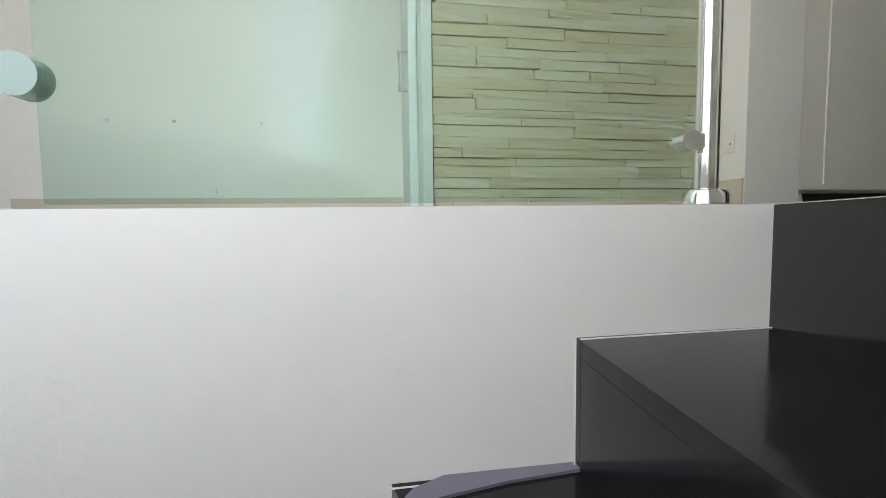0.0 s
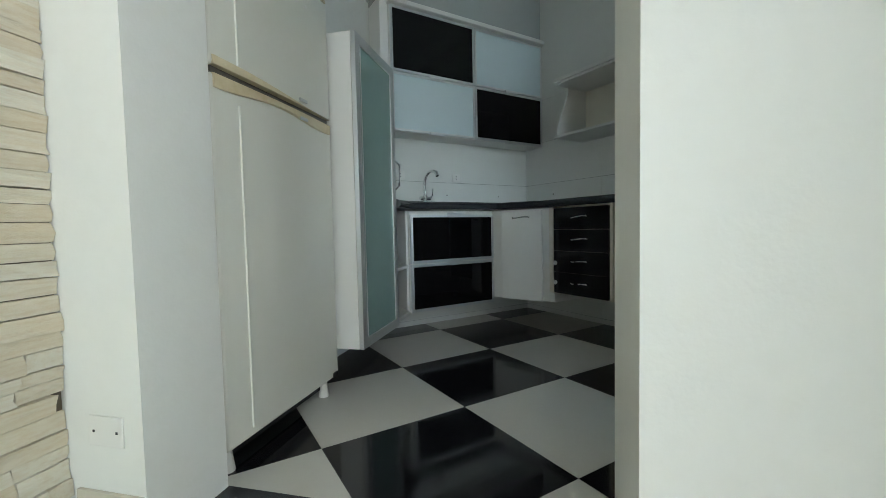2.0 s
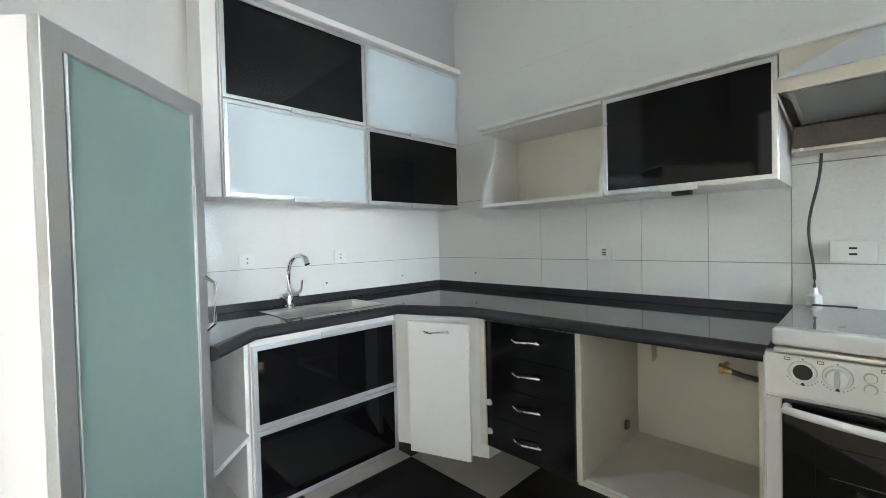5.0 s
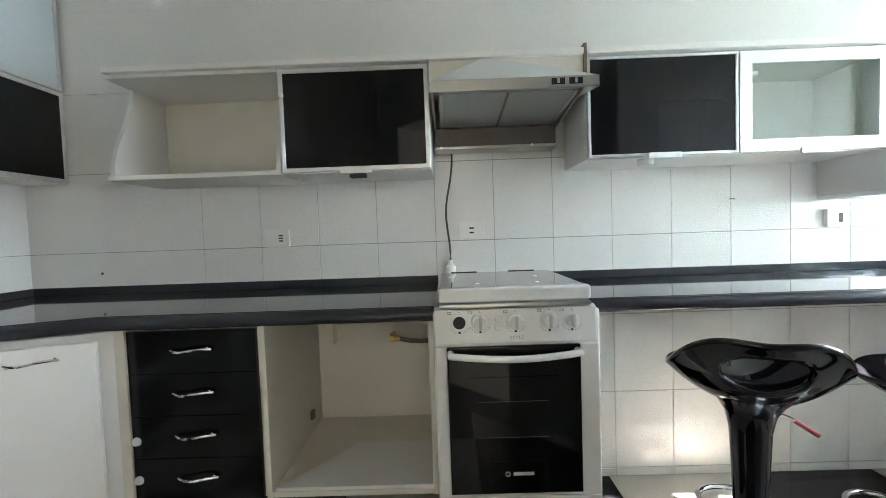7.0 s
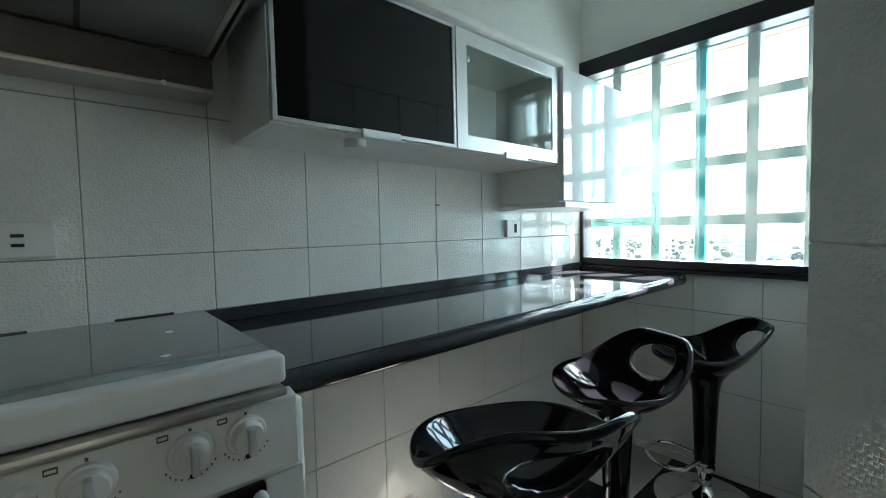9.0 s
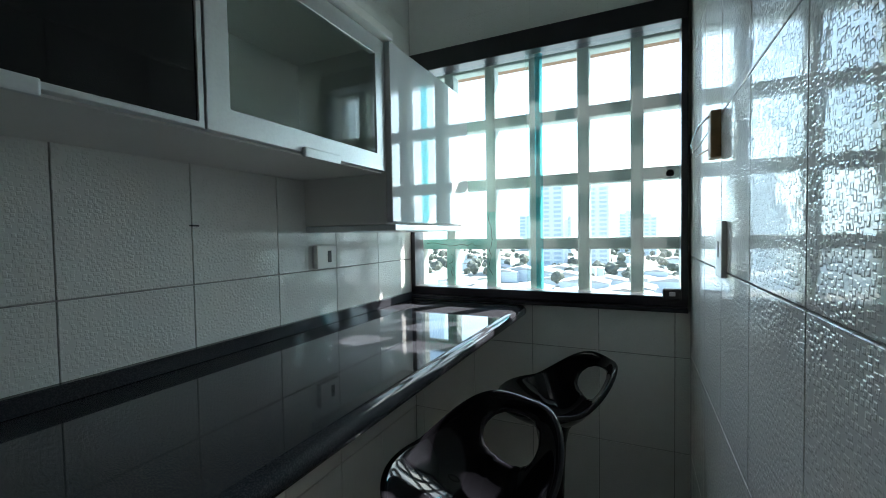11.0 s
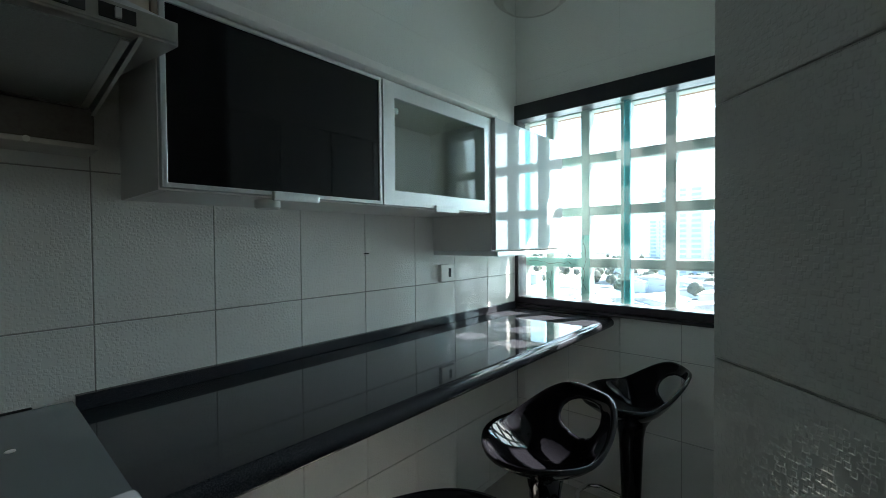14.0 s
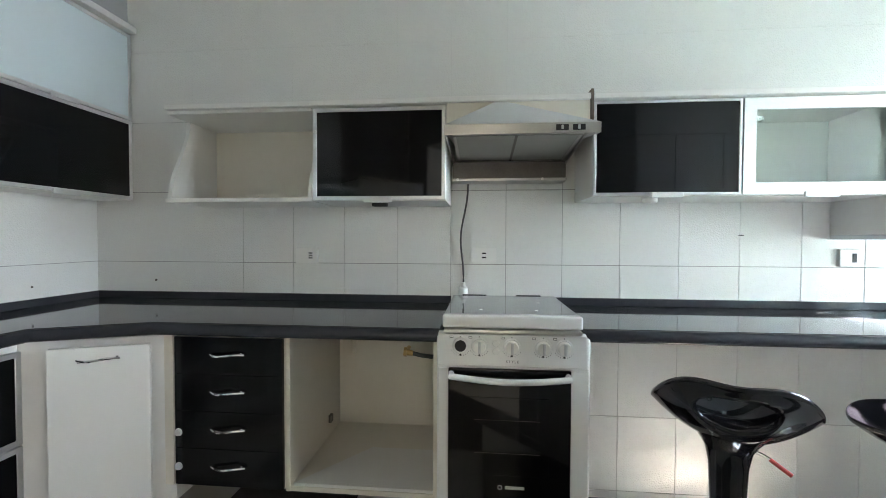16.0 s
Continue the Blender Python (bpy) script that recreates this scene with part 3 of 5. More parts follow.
# ---------- cabinet helpers ----------


def framed_door(parent, a0, a1, z0, z1, plane, axis, panel, handle="bottom", frame=0.018, wide=None, label=""):
    """Aluminium framed glass door: frame bars joined in one mesh, a panel and a lip handle as sub-parts.
    axis 'x': the door spans x and faces -y at y = plane; axis 'y': it spans y and faces +x at x = plane."""
    f = wide or frame

    def bx(p, q, r, s, d0, d1, bev, bm=None):
        if axis == "x":
            return bm_box(p, q, plane - d1, plane - d0, r, s, bev, bm=bm)
        return bm_box(plane + d0, plane + d1, p, q, r, s, bev, bm=bm)

    g = 0.0015
    bm = bmesh.new()
    rects = ((a0 + g, a1 - g, z0 + g, z1 - g), (a0 + f, a1 - f, z0 + f, z1 - f))
    rings = []
    for d in (0.0, 0.018):
        for p, q, r, t in rects:
            rings.append([bm.verts.new((c, plane - d, h) if axis == "x" else (plane + d, c, h)) for c, h in ((p, r), (q, r), (q, t), (p, t))])
    for m0, m1 in ((0, 1), (2, 3), (0, 2), (1, 3)):
        for k in range(4):
            bm.faces.new((rings[m0][k], rings[m0][(k + 1) % 4], rings[m1][(k + 1) % 4], rings[m1][k]))
    bmesh.ops.recalc_face_normals(bm, faces=bm.faces)
    bmesh.ops.bevel(bm, geom=bm.edges[:], offset=0.0012, segments=1, affect="EDGES")
    door = part("door", bm, "alu", parent, label)
    part("panel", bx(a0 + f, a1 - f, z0 + f, z1 - f, 0.006, 0.014, 0.0), panel, door)
    c = (a0 + a1) / 2
    zz = z0 if handle == "bottom" else z1
    s = 1 if handle == "bottom" else -1
    bm = bx(c - 0.06, c + 0.06, min(zz - 0.010 * s, zz + 0.012 * s), max(zz - 0.010 * s, zz + 0.012 * s), 0.019, 0.030, 0.003)
    part("handle", bm, "alu", door, "small aluminium lip handle")
    return door


def wave_handle(parent, x, y, z, w=0.13, turn=0.0):
    """Slim waved chrome bow handle on a front that faces -y."""
    pts = []
    for i in range(13):
        s = i / 12 - 0.5
        pts.append((s * w, -0.006 - 0.020 * (1 - (2 * s) ** 2), 0.0035 * math.sin(s * 6.0)))
    bm = bm_tube(pts, 0.0048, 8)
    bm_box(-0.46 * w, -0.40 * w, -0.012, 0.0, -0.010, -0.002, 0.001, bm=bm)
    bm_box(0.40 * w, 0.46 * w, -0.012, 0.0, 0.002, 0.010, 0.001, bm=bm)
    bmesh.ops.transform(bm, matrix=pose(x, y, z, 0, 0, turn), verts=bm.verts)
    return part("handle", bm, "chrome", parent, "waved chrome handle", True)


# ---------- refrigerator ----------
fridge = thing("refrigerator", "old white two-door refrigerator with yellowed handle trim", "refrigerator", DIAG @ Matrix.Translation((-1.108 * S2, -4.045 * S2, 0)))
FW = 0.697                                # local y runs along the front, local -x into the niche
part("body", bm_box(-0.56, -0.055, 0.005, FW - 0.005, 0.075, 1.745, 0.012), "fridge", fridge)
for nm, z0, z1 in (("lower_door", 0.085, 1.222), ("upper_door", 1.244, 1.755)):
    d = part(nm, bm_box(-0.050, 0.0, 0.0, FW, z0, z1, 0.012, 3), "fridge", fridge, smooth=True)
    part("edge_bead", bm_box(-0.004, 0.006, 0.112, 0.120, z0 + 0.03, z1 - 0.03 - (0.04 if nm == "lower_door" else 0), 0.002), "fridge", d, "raised bead along the opening side")
part("gasket", bm_box(-0.050, -0.010, 0.012, FW - 0.012, 1.2225, 1.2435), "steel_dark", fridge, "dark brown gap between the doors")
for z0, z1, sgn in ((1.176, 1.223, 1), (1.243, 1.275, -1)):
    b = bmesh.new()
    n = 24
    rows = []
    for i in range(n + 1):
        s = i / n
        h = (z1 - z0) * (0.55 + 0.45 * math.cos(math.pi * s) if sgn < 0 else 0.75 + 0.25 * math.cos(2.2 * math.pi * s))
        lo, hi = (z1 - h, z1) if sgn > 0 else (z0, z0 + max(h, 0.006))
        y = 0.01 + s * (FW - 0.02)
        x = 0.004 + 0.010 * math.sin(math.pi * s)
        rows.append([b.verts.new(p) for p in ((-0.02, y, lo), (x, y, lo + 0.003), (x, y, hi - 0.003), (-0.02, y, hi))])
    for a, c in zip(rows, rows[1:]):
        for k in range(3):
            b.faces.new((a[k], a[k + 1], c[k + 1], c[k]))
    b.faces.new(rows[0])
    b.faces.new(rows[-1][::-1])
    part("handle_trim", b, "yellow", fridge, "yellowed curved plastic handle trim", True)
part("top_cover", bm_box(-0.56, 0.0, 0.004, FW - 0.004, 1.7555, 1.768, 0.003), "yellow", fridge, "yellowed top edge")
for z in (1.268, 1.196):
    part("badge", bm_box(0.010, 0.0165, 0.44, 0.49, z - 0.006, z + 0.006, 0.002), "silver", fridge, "small oval badge")
for y in (0.05, FW - 0.05):
    part("foot", bm_cyl((-0.05, y, 0.0), (-0.05, y, 0.075), 0.024, 0.014, 14), "plate", fridge, "levelling foot", True)
part("kick_plate", bm_box(-0.075, -0.060, 0.02, FW - 0.02, 0.03, 0.082, 0.003), "rubber", fridge, "dark stained kick plate")
part("screw", bm_cyl((0.0, 0.525, 1.66), (0.0025, 0.525, 1.66), 0.006, None, 10), "plate", fridge)
part("hinge_cap", bm_box(-0.02, 0.006, FW - 0.05, FW - 0.012, 0.088, 0.108, 0.004), "rubber", fridge, "broken dark hinge corner")

# ---------- pantry ----------
PW = 0.70 * S2
pantry = thing("pantry_cabinet", "tall white pantry cabinet with a frosted green glass door", "cabinet", DIAG @ Matrix.Translation((-0.955 * S2, -2.985 * S2, 0)))
PD = (-0.955 + 1.49) * S2 - 0.002
bm = bm_box(-PD, -0.024, 0, 0.018, 0.19, 1.657, 0.001)
part("side_panel", bm, "white", pantry)
part("side_panel", bm_box(-PD, -0.024, PW - 0.018, PW, 0.19, 1.657, 0.001), "white", pantry)
part("top_panel", bm_box(-PD, -0.024, 0.0185, PW - 0.0185, 1.639, 1.657), "white", pantry)
part("bottom_panel", bm_box(-PD, -0.024, 0.0185, PW - 0.0185, 0.19, 0.208), "white", pantry)
part("back_panel", bm_box(-PD, -PD + 0.006, 0.0185, PW - 0.0185, 0.2085, 1.6385), "white", pantry)
for z in (0.55, 0.92, 1.28):
    part("shelf", bm_box(-PD + 0.007, -0.04, 0.019, PW - 0.019, z - 0.009, z + 0.009), "white", pantry)
bm = bmesh.new()
rings = []
for d in (-0.022, 0.0):
    for p, q, r, t in ((0.0, PW, 0.19, 1.657), (0.045, PW - 0.045, 0.235, 1.612)):
        rings.append([bm.verts.new((d, c, h)) for c, h in ((p, r), (q, r), (q, t), (p, t))])
for m0, m1 in ((0, 1), (2, 3), (0, 2), (1, 3)):
    for k in range(4):
        bm.faces.new((rings[m0][k], rings[m0][(k + 1) % 4], rings[m1][(k + 1) % 4], rings[m1][k]))
bmesh.ops.recalc_face_normals(bm, faces=bm.faces)
bmesh.ops.bevel(bm, geom=bm.edges[:], offset=0.0015, segments=1, affect="EDGES")
pdoor = part("door", bm, "alu", pantry, "aluminium framed door")
part("glass", bm_box(-0.016, -0.008, 0.045, PW - 0.045, 0.235, 1.612), "frost", pdoor, "frosted green glass")
part("bead", bm_tube([(0.001, 0.05, 0.24), (0.001, PW - 0.05, 0.24), (0.001, PW - 0.05, 1.607), (0.001, 0.05, 1.607)], 0.003, 6, closed=True), "silver", pdoor)
part("handle", bm_tube([(0.0, PW - 0.012, 0.98), (0.022, PW - 0.006, 1.0), (0.026, PW - 0.006, 1.12), (0.0, PW - 0.012, 1.14)], 0.006, 8), "chrome", pdoor, "small chrome bow handle", True)

# ---------- sink wall uppers ----------
su = thing("upper_cabinet", "wall cabinet with black and white glass doors set like a chessboard", "cabinet")
part("body", bm_box(0.002, 0.20, -1.425, -0.012, 1.432, 2.285, 0.002), "white", su)
for a0, a1, z0, z1, p in ((-1.423, -0.722, 1.84, 2.278, "bglass"), (-0.720, -0.016, 1.84, 2.278, "wglass"), (-1.423, -0.722, 1.434, 1.837, "wglass"), (-0.720, -0.016, 1.434, 1.837, "bglass")):
    framed_door(su, a0, a1, z0, z1, 0.201, "y", p)
part("cornice", bm_box(0.002, 0.245, -1.44, -0.006, 2.286, 2.318, 0.006), "white", su, "white cornice board")
part("filler", bm_box(0.002, 0.19, -1.487, -1.428, 1.432, 2.36, 0.001), "white", su, "white filler strip")

# ---------- stove wall uppers ----------
ou = thing("open_cabinet", "open white wall shelf with wavy cut side panels", "cabinet")


def wavy_side(x0, x1):
    pts = [(-0.003, 1.412), (-0.32, 1.412)]
    for i in range(13):
        s = i / 12
        pts.append((-0.32 + 0.12 * (0.5 - 0.5 * math.cos(math.pi * s)), 1.412 + 0.36 * s))
    pts.append((-0.003, 1.772))
    return bm_profile(pts, x0, x1)


part("side_panel", wavy_side(0.655, 0.672), "white", ou)
part("side_panel", wavy_side(1.286, 1.3035), "white", ou)
part("bottom_panel", bm_box(0.645, 1.3035, -0.325, -0.003, 1.394, 1.411, 0.002), "white", ou)
part("back_panel", bm_box(0.673, 1.285, -0.009, -0.003, 1.412, 1.771), "inner", ou)
part("top_panel", bm_box(0.660, 1.3035, -0.325, -0.003, 1.7725, 1.7865, 0.001), "white", ou)

bu = thing("upper_cabinet", "wall cabinet with one black glass flap door", "cabinet", group="black glass wall cabinets")
part("body", bm_box(1.306, 1.870, -0.302, -0.003, 1.396, 1.786, 0.002), "white", bu)
framed_door(bu, 1.306, 1.870, 1.398, 1.785, -0.303, "x", "bglass")
part("clip", bm_box(1.560, 1.622, -0.322, -0.285, 1.374, 1.392, 0.004), "rubber", bu, "black clip under the door")
part("bumper", bm_cyl((1.318, -0.3215, 1.685), (1.318, -0.332, 1.685), 0.010, 0.007, 14), "plate", bu, "white round door bumper", True)

ru = thing("upper_cabinet", "wall cabinet with a black glass door and a clear glass door", "cabinet", group="black glass wall cabinets")
part("side_panel", bm_box(2.456, 2.474, -0.302, -0.003, 1.41, 1.786, 0.001), "white", ru)
part("divider", bm_box(3.006, 3.022, -0.302, -0.010, 1.428, 1.768), "white", ru)
part("side_panel", bm_box(3.556, 3.574, -0.302, -0.003, 1.41, 1.786, 0.001), "white", ru)
part("bottom_panel", bm_box(2.4745, 3.5555, -0.302, -0.003, 1.41, 1.4275), "white", ru)
part("top_panel", bm_box(2.4745, 3.5555, -0.302, -0.003, 1.7685, 1.786), "white", ru)
part("back_panel", bm_box(2.4745, 3.5555, -0.0095, -0.003, 1.428, 1.768), "white", ru)
framed_door(ru, 2.456, 3.014, 1.412, 1.785, -0.303, "x", "bglass", frame=0.012)
gd = framed_door(ru, 3.015, 3.574, 1.412, 1.785, -0.303, "x", "clear", wide=0.048, label="silver frame with clear glass")
gd.children[0].visible_shadow = False
part("puck_light", bm_lathe([(0.0, 1.388), (0.026, 1.388), (0.030, 1.392), (0.030, 1.409)], 24), "plate", ru, "white puck light under the cabinet", True).location = (2.70, -0.25, 0)
part("hinge", bm_box(3.06, 3.10, -0.30, -0.25, 1.70, 1.72, 0.004), "chrome", ru)

cornice = solid("cornice", bm_box(0.66, 2.44, -0.345, -0.003, 1.788, 1.812, 0.005), "white", "white cornice board along the top of the wall cabinets", "cornice")
solid("cornice", bm_box(2.452, 3.585, -0.345, -0.003, 1.788, 1.812, 0.005), "white", "white cornice board along the top of the wall cabinets", "cornice")
solid("post_board", bm_box(2.4405, 2.4515, -0.34, -0.003, 1.70, 1.828, 0.001), "board", "raw brown board end beside the cornice", "board")
solid("hood_panel", bm_box(1.8725, 2.440, -0.330, -0.318, 1.692, 1.7875, 0.001), "inner", "beige filler panel under the cornice above the hood", "panel")

eu = thing("end_cabinet", "deeper wall cabinet with a glossy white lacquered front by the window", "cabinet")
part("body", bm_box(3.5765, 4.175, -0.315, -0.003, 1.262, 1.784, 0.002), "white", eu)
part("front", bm_box(3.578, 4.175, -0.336, -0.316, 1.268, 1.788, 0.002), "lacquer", eu, "glossy white front that mirrors the window")
part("ledge", bm_box(3.577, 4.18, -0.345, -0.003, 1.242, 1.261, 0.003), "alu", eu, "aluminium bottom rail")

# ---------- hood ----------
hood = thing("range_hood", "slim stained stainless steel range hood under a shelf", "range hood")
HX0, HX1 = 1.878, 2.436
part("canopy", bm_profile([(-0.50, 1.618), (-0.50, 1.655), (-0.485, 1.660), (-0.012, 1.735), (-0.012, 1.69), (-0.47, 1.622)], HX0, HX1), "steel", hood)
part("top_plate", bm_hull([(HX0 + 0.002, -0.486, 1.6605), (HX1 - 0.002, -0.486, 1.6605), (2.115, -0.345, 1.782), (2.065, -0.345, 1.782), (HX0 + 0.002, -0.334, 1.686), (HX1 - 0.002, -0.334, 1.686), (2.115, -0.334, 1.782), (2.065, -0.334, 1.782)]), "alu", hood, "pale folded steel top plate")
part("control_strip", bm_box(2.27, 2.432, -0.505, -0.4995, 1.621, 1.652, 0.001), "steel", hood, "brushed steel control strip")
for x in (2.300, 2.358):
    sw = part("switch", bm_box(x - 0.022, x + 0.022, -0.5075, -0.5052, 1.626, 1.647, 0.001), "dark", hood, "black rocker switch")
    part("rocker", bm_box(x - 0.004, x + 0.004, -0.512, -0.507, 1.629, 1.644, 0.001), "silver", sw)
part("filter", bm_profile([(-0.465, 1.620), (-0.12, 1.592), (-0.12, 1.598), (-0.465, 1.626)], HX0 + 0.03, HX1 - 0.055), "filter", hood, "grey metal mesh filter")
part("filter_seam", bm_profile([(-0.463, 1.6175), (-0.12, 1.5895), (-0.12, 1.5915), (-0.463, 1.6195)], 2.138, 2.148), "steel_dark", hood)
for x in (HX0 + 0.030, HX1 - 0.067):
    part("filter_frame", bm_profile([(-0.463, 1.6175), (-0.12, 1.5895), (-0.12, 1.5915), (-0.463, 1.6195)], x, x + 0.012), "steel", hood)
part("side_cheek", bm_profile([(-0.49, 1.618), (-0.10, 1.575), (-0.012, 1.575), (-0.012, 1.688), (-0.47, 1.624)], HX0 + 0.004, HX0 + 0.010), "steel", hood)
part("side_cheek", bm_profile([(-0.49, 1.618), (-0.10, 1.575), (-0.012, 1.575), (-0.012, 1.688), (-0.47, 1.624)], HX1 - 0.050, HX1 - 0.044), "steel", hood)
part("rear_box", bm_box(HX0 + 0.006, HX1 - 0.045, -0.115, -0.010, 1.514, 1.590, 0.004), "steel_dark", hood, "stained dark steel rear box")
part("drip_rail", bm_box(HX0 + 0.002, HX1 - 0.041, -0.128, -0.010, 1.502, 1.5135, 0.003), "steel", hood)
for x in (HX0 + 0.03, HX1 - 0.15):
    part("screw", bm_cyl((x, -0.128, 1.508), (x, -0.134, 1.508), 0.006, None, 10), "plate", hood)
pts = []
for i in range(25):
    s = i / 24
    pts.append((1.952 - 0.022 * math.sin(s * 2.6) - 0.012 * s + 0.006 * math.sin(s * 9.0), -0.018 - 0.01 * math.sin(s * 5), 1.505 - s * 0.485))
cord = thing("power_cord", "grey power cord hanging from the hood to a white plug", "power cord")
part("cable", bm_tube(pts, 0.0045, 8), "grey", cord, smooth=True)
part("plug", bm_lathe([(0.0, 0.968), (0.022, 0.968), (0.022, 1.002), (0.012, 1.010), (0.009, 1.03), (0.0, 1.03)], 16), "plate", cord, "white plug", True).location = (pts[-1][0], -0.026, 0.0)

# ---------- worktops ----------


def rounded_edge(path, z0, z1):
    """Bullnose strip along a plan path."""
    return bm_tube([(x, y, (z0 + z1) / 2) for x, y in path], (z1 - z0) / 2, 12)


CT0, CT1 = 0.882, 0.926
wt = thing("worktop", "black granite corner worktop with a rounded front edge", "worktop")
# left run is pieced round the sink cut-out
SX0, SX1, SY0, SY1 = 0.13, 0.40, -1.26, -0.78
part("slab", bm_box(0.0, 0.468, -1.42, SY0, CT0, CT1), "granite", wt)
part("slab", bm_prism([(0.003, -1.4205), (0.003, -1.487), (0.402, -1.886), (0.662, -1.622), (0.468, -1.4205)], CT0, CT1), "granite", wt)
part("slab", bm_box(0.0, SX0, SY0, SY1, CT0, CT1), "granite", wt)
part("slab", bm_box(SX1, 0.468, SY0, SY1, CT0, CT1), "granite", wt)
part("slab", bm_prism([(0.0, SY1), (0.468, SY1), (0.468, -0.742), (0.80, -0.585), (0.80, 0.0), (0.0, 0.0)], CT0, CT1), "granite", wt)
part("slab", bm_box(0.8008, 1.872, -0.585, 0.0, CT0, CT1), "granite", wt)
part("edge", rounded_edge([(0.655, -1.612), (0.468, -1.42), (0.468, -0.742), (0.80, -0.585), (1.872, -0.585)], CT0 - 0.004, CT1 - 0.001), "granite", wt, "rounded granite front edge", True)
part("splashback", bm_box(0.0015, 0.020, -1.48, 0.0, CT1 + 0.0005, 0.962, 0.002), "granite", wt)
part("splashback", bm_box(0.0205, 1.872, -0.020, -0.0015, CT1 + 0.0005, 0.962, 0.002), "granite", wt)
wr = thing("worktop", "black granite breakfast worktop ending below the window", "worktop")
part("slab", bm_box(2.362, 4.258, -0.535, 0.0, CT0, CT1), "granite", wr)
part("edge", rounded_edge([(2.362, -0.535), (4.258, -0.535)], CT0 - 0.004, CT1 - 0.001), "granite", wr, "rounded granite front edge", True)
part("splashback", bm_box(2.362, 4.258, -0.020, -0.0015, CT1 + 0.0005, 0.962, 0.002), "granite", wr)
part("stopper", bm_cyl((2.366, -0.53, 0.890), (2.352, -0.53, 0.890), 0.016, None, 14), "rubber", wr, "black rubber end cap", True)

sink = thing("sink", "stainless steel single bowl sink set in the worktop", "sink")
b = bmesh.new()
prof = [(0.0, CT1 + 0.002), (0.012, CT1 + 0.002), (0.020, CT1 - 0.006), (0.026, 0.80), (0.05, 0.775), (0.11, 0.770)]
rings = []
for inset, z in prof:
    rings.append([b.verts.new((x, y, z)) for x, y in ((SX0 - 0.008 + inset, SY0 - 0.008 + inset), (SX1 + 0.008 - inset, SY0 - 0.008 + inset), (SX1 + 0.008 - inset, SY1 + 0.008 - inset), (SX0 - 0.008 + inset, SY1 + 0.008 - inset))])
for a, c in zip(rings, rings[1:]):
    for k in range(4):
        b.faces.new((a[k], a[(k + 1) % 4], c[(k + 1) % 4], c[k]))
b.faces.new(rings[-1])
part("bowl", b, "steel", sink)
part("drain", bm_lathe([(0.0, 0.772), (0.030, 0.772), (0.034, 0.776), (0.036, 0.7715)], 20), "chrome", sink, smooth=True).location = (0.26, -1.02, 0)
faucet = thing("faucet", "chrome gooseneck kitchen faucet with a side lever", "faucet", Matrix.Translation((0.085, -1.11, CT1)) @ pose(0, 0, 0, 0, 0, 12))
part("base", bm_lathe([(0.0, 0.0), (0.026, 0.0), (0.026, 0.006), (0.018, 0.010), (0.017, 0.075), (0.013, 0.082), (0.0, 0.082)], 20), "chrome", faucet, smooth=True)
neck = [(0, 0, 0.08)] + [(0.085 - 0.085 * math.cos(a), 0, 0.165 + 0.085 * math.sin(a)) for a in [radians(d) for d in range(0, 121, 12)]]
part("neck", bm_tube(neck, 0.0105, 12), "chrome", faucet, smooth=True)
part("spout", bm_cyl(neck[-1], (neck[-1][0] + 0.016, 0, neck[-1][2] - 0.03), 0.014, 0.013, 16), "chrome", faucet, smooth=True)
part("crossbar", bm_cyl((0, -0.045, 0.055), (0, 0.05, 0.055), 0.014, 0.014, 16), "chrome", faucet, smooth=True)
part("lever", bm_tube([(0, 0.05, 0.055), (0.01, 0.065, 0.075), (0.012, 0.070, 0.125)], 0.006, 8), "chrome", faucet, smooth=True)

# ---------- base cabinets ----------
sb = thing("sink_cabinet", "wall-hung white sink cabinet with two black glass drawers", "cabinet")
part("body", bm_box(0.002, 0.414, -1.418, -0.728, 0.195, 0.872, 0.002), "white", sb)
for z0, z1 in ((0.520, 0.846), (0.197, 0.516)):
    framed_door(sb, -1.416, -0.730, z0, z1, 0.415, "y", "bglass", "top", frame=0.020)
os_ = thing("open_shelf_unit", "angled open white end shelf between sink cabinet and pantry", "cabinet")
part("side_panel", bm_box(0.002, 0.40, -1.435, -1.4195, 0.195, 0.872, 0.001), "white", os_)
for z in (0.197, 0.50):
    part("shelf", bm_prism([(0.01, -1.4355), (0.01, -1.49), (0.40, -1.875), (0.64, -1.63), (0.435, -1.4355)], z, z + 0.018), "white", os_)
part("back_panel", diag(bm_box(UD + 0.001, UD + 0.008, -2.28 * S2, -1.52 * S2, 0.195, 0.872)), "white", os_)

cc = thing("corner_cabinet", "white corner cabinet with a slightly open door", "cabinet")
part("body", bm_prism([(0.004, -0.727), (0.42, -0.727), (0.858, -0.548), (0.858, -0.004), (0.004, -0.004)], 0.235, 0.872), "white", cc)
CA, CB = Vector((0.535, -0.722, 0)), Vector((0.815, -0.610, 0))
ang = math.degrees(math.atan2(CB.y - CA.y, CB.x - CA.x))
bm = bm_box(0.0, (CB - CA).length, -0.020, 0.0, 0.245, 0.858, 0.002)
bmesh.ops.transform(bm, matrix=pose(CA.x + 0.01, CA.y - 0.014, 0, 0, 0, ang), verts=bm.verts)
cdoor = part("door", bm, "white", cc)
wave_handle(cdoor, 0.685, -0.690, 0.815, 0.13, ang)
part("filler", bm_box(0.818, 0.857, -0.562, -0.5495, 0.30, 0.872, 0.001), "inner", cc, "cream filler strip")

dw = thing("drawer_cabinet", "wall-hung cabinet with four black drawers and waved chrome handles", "cabinet")
part("body", bm_box(0.8595, 1.298, -0.545, -0.004, 0.30, 0.880, 0.001), "inner", dw)
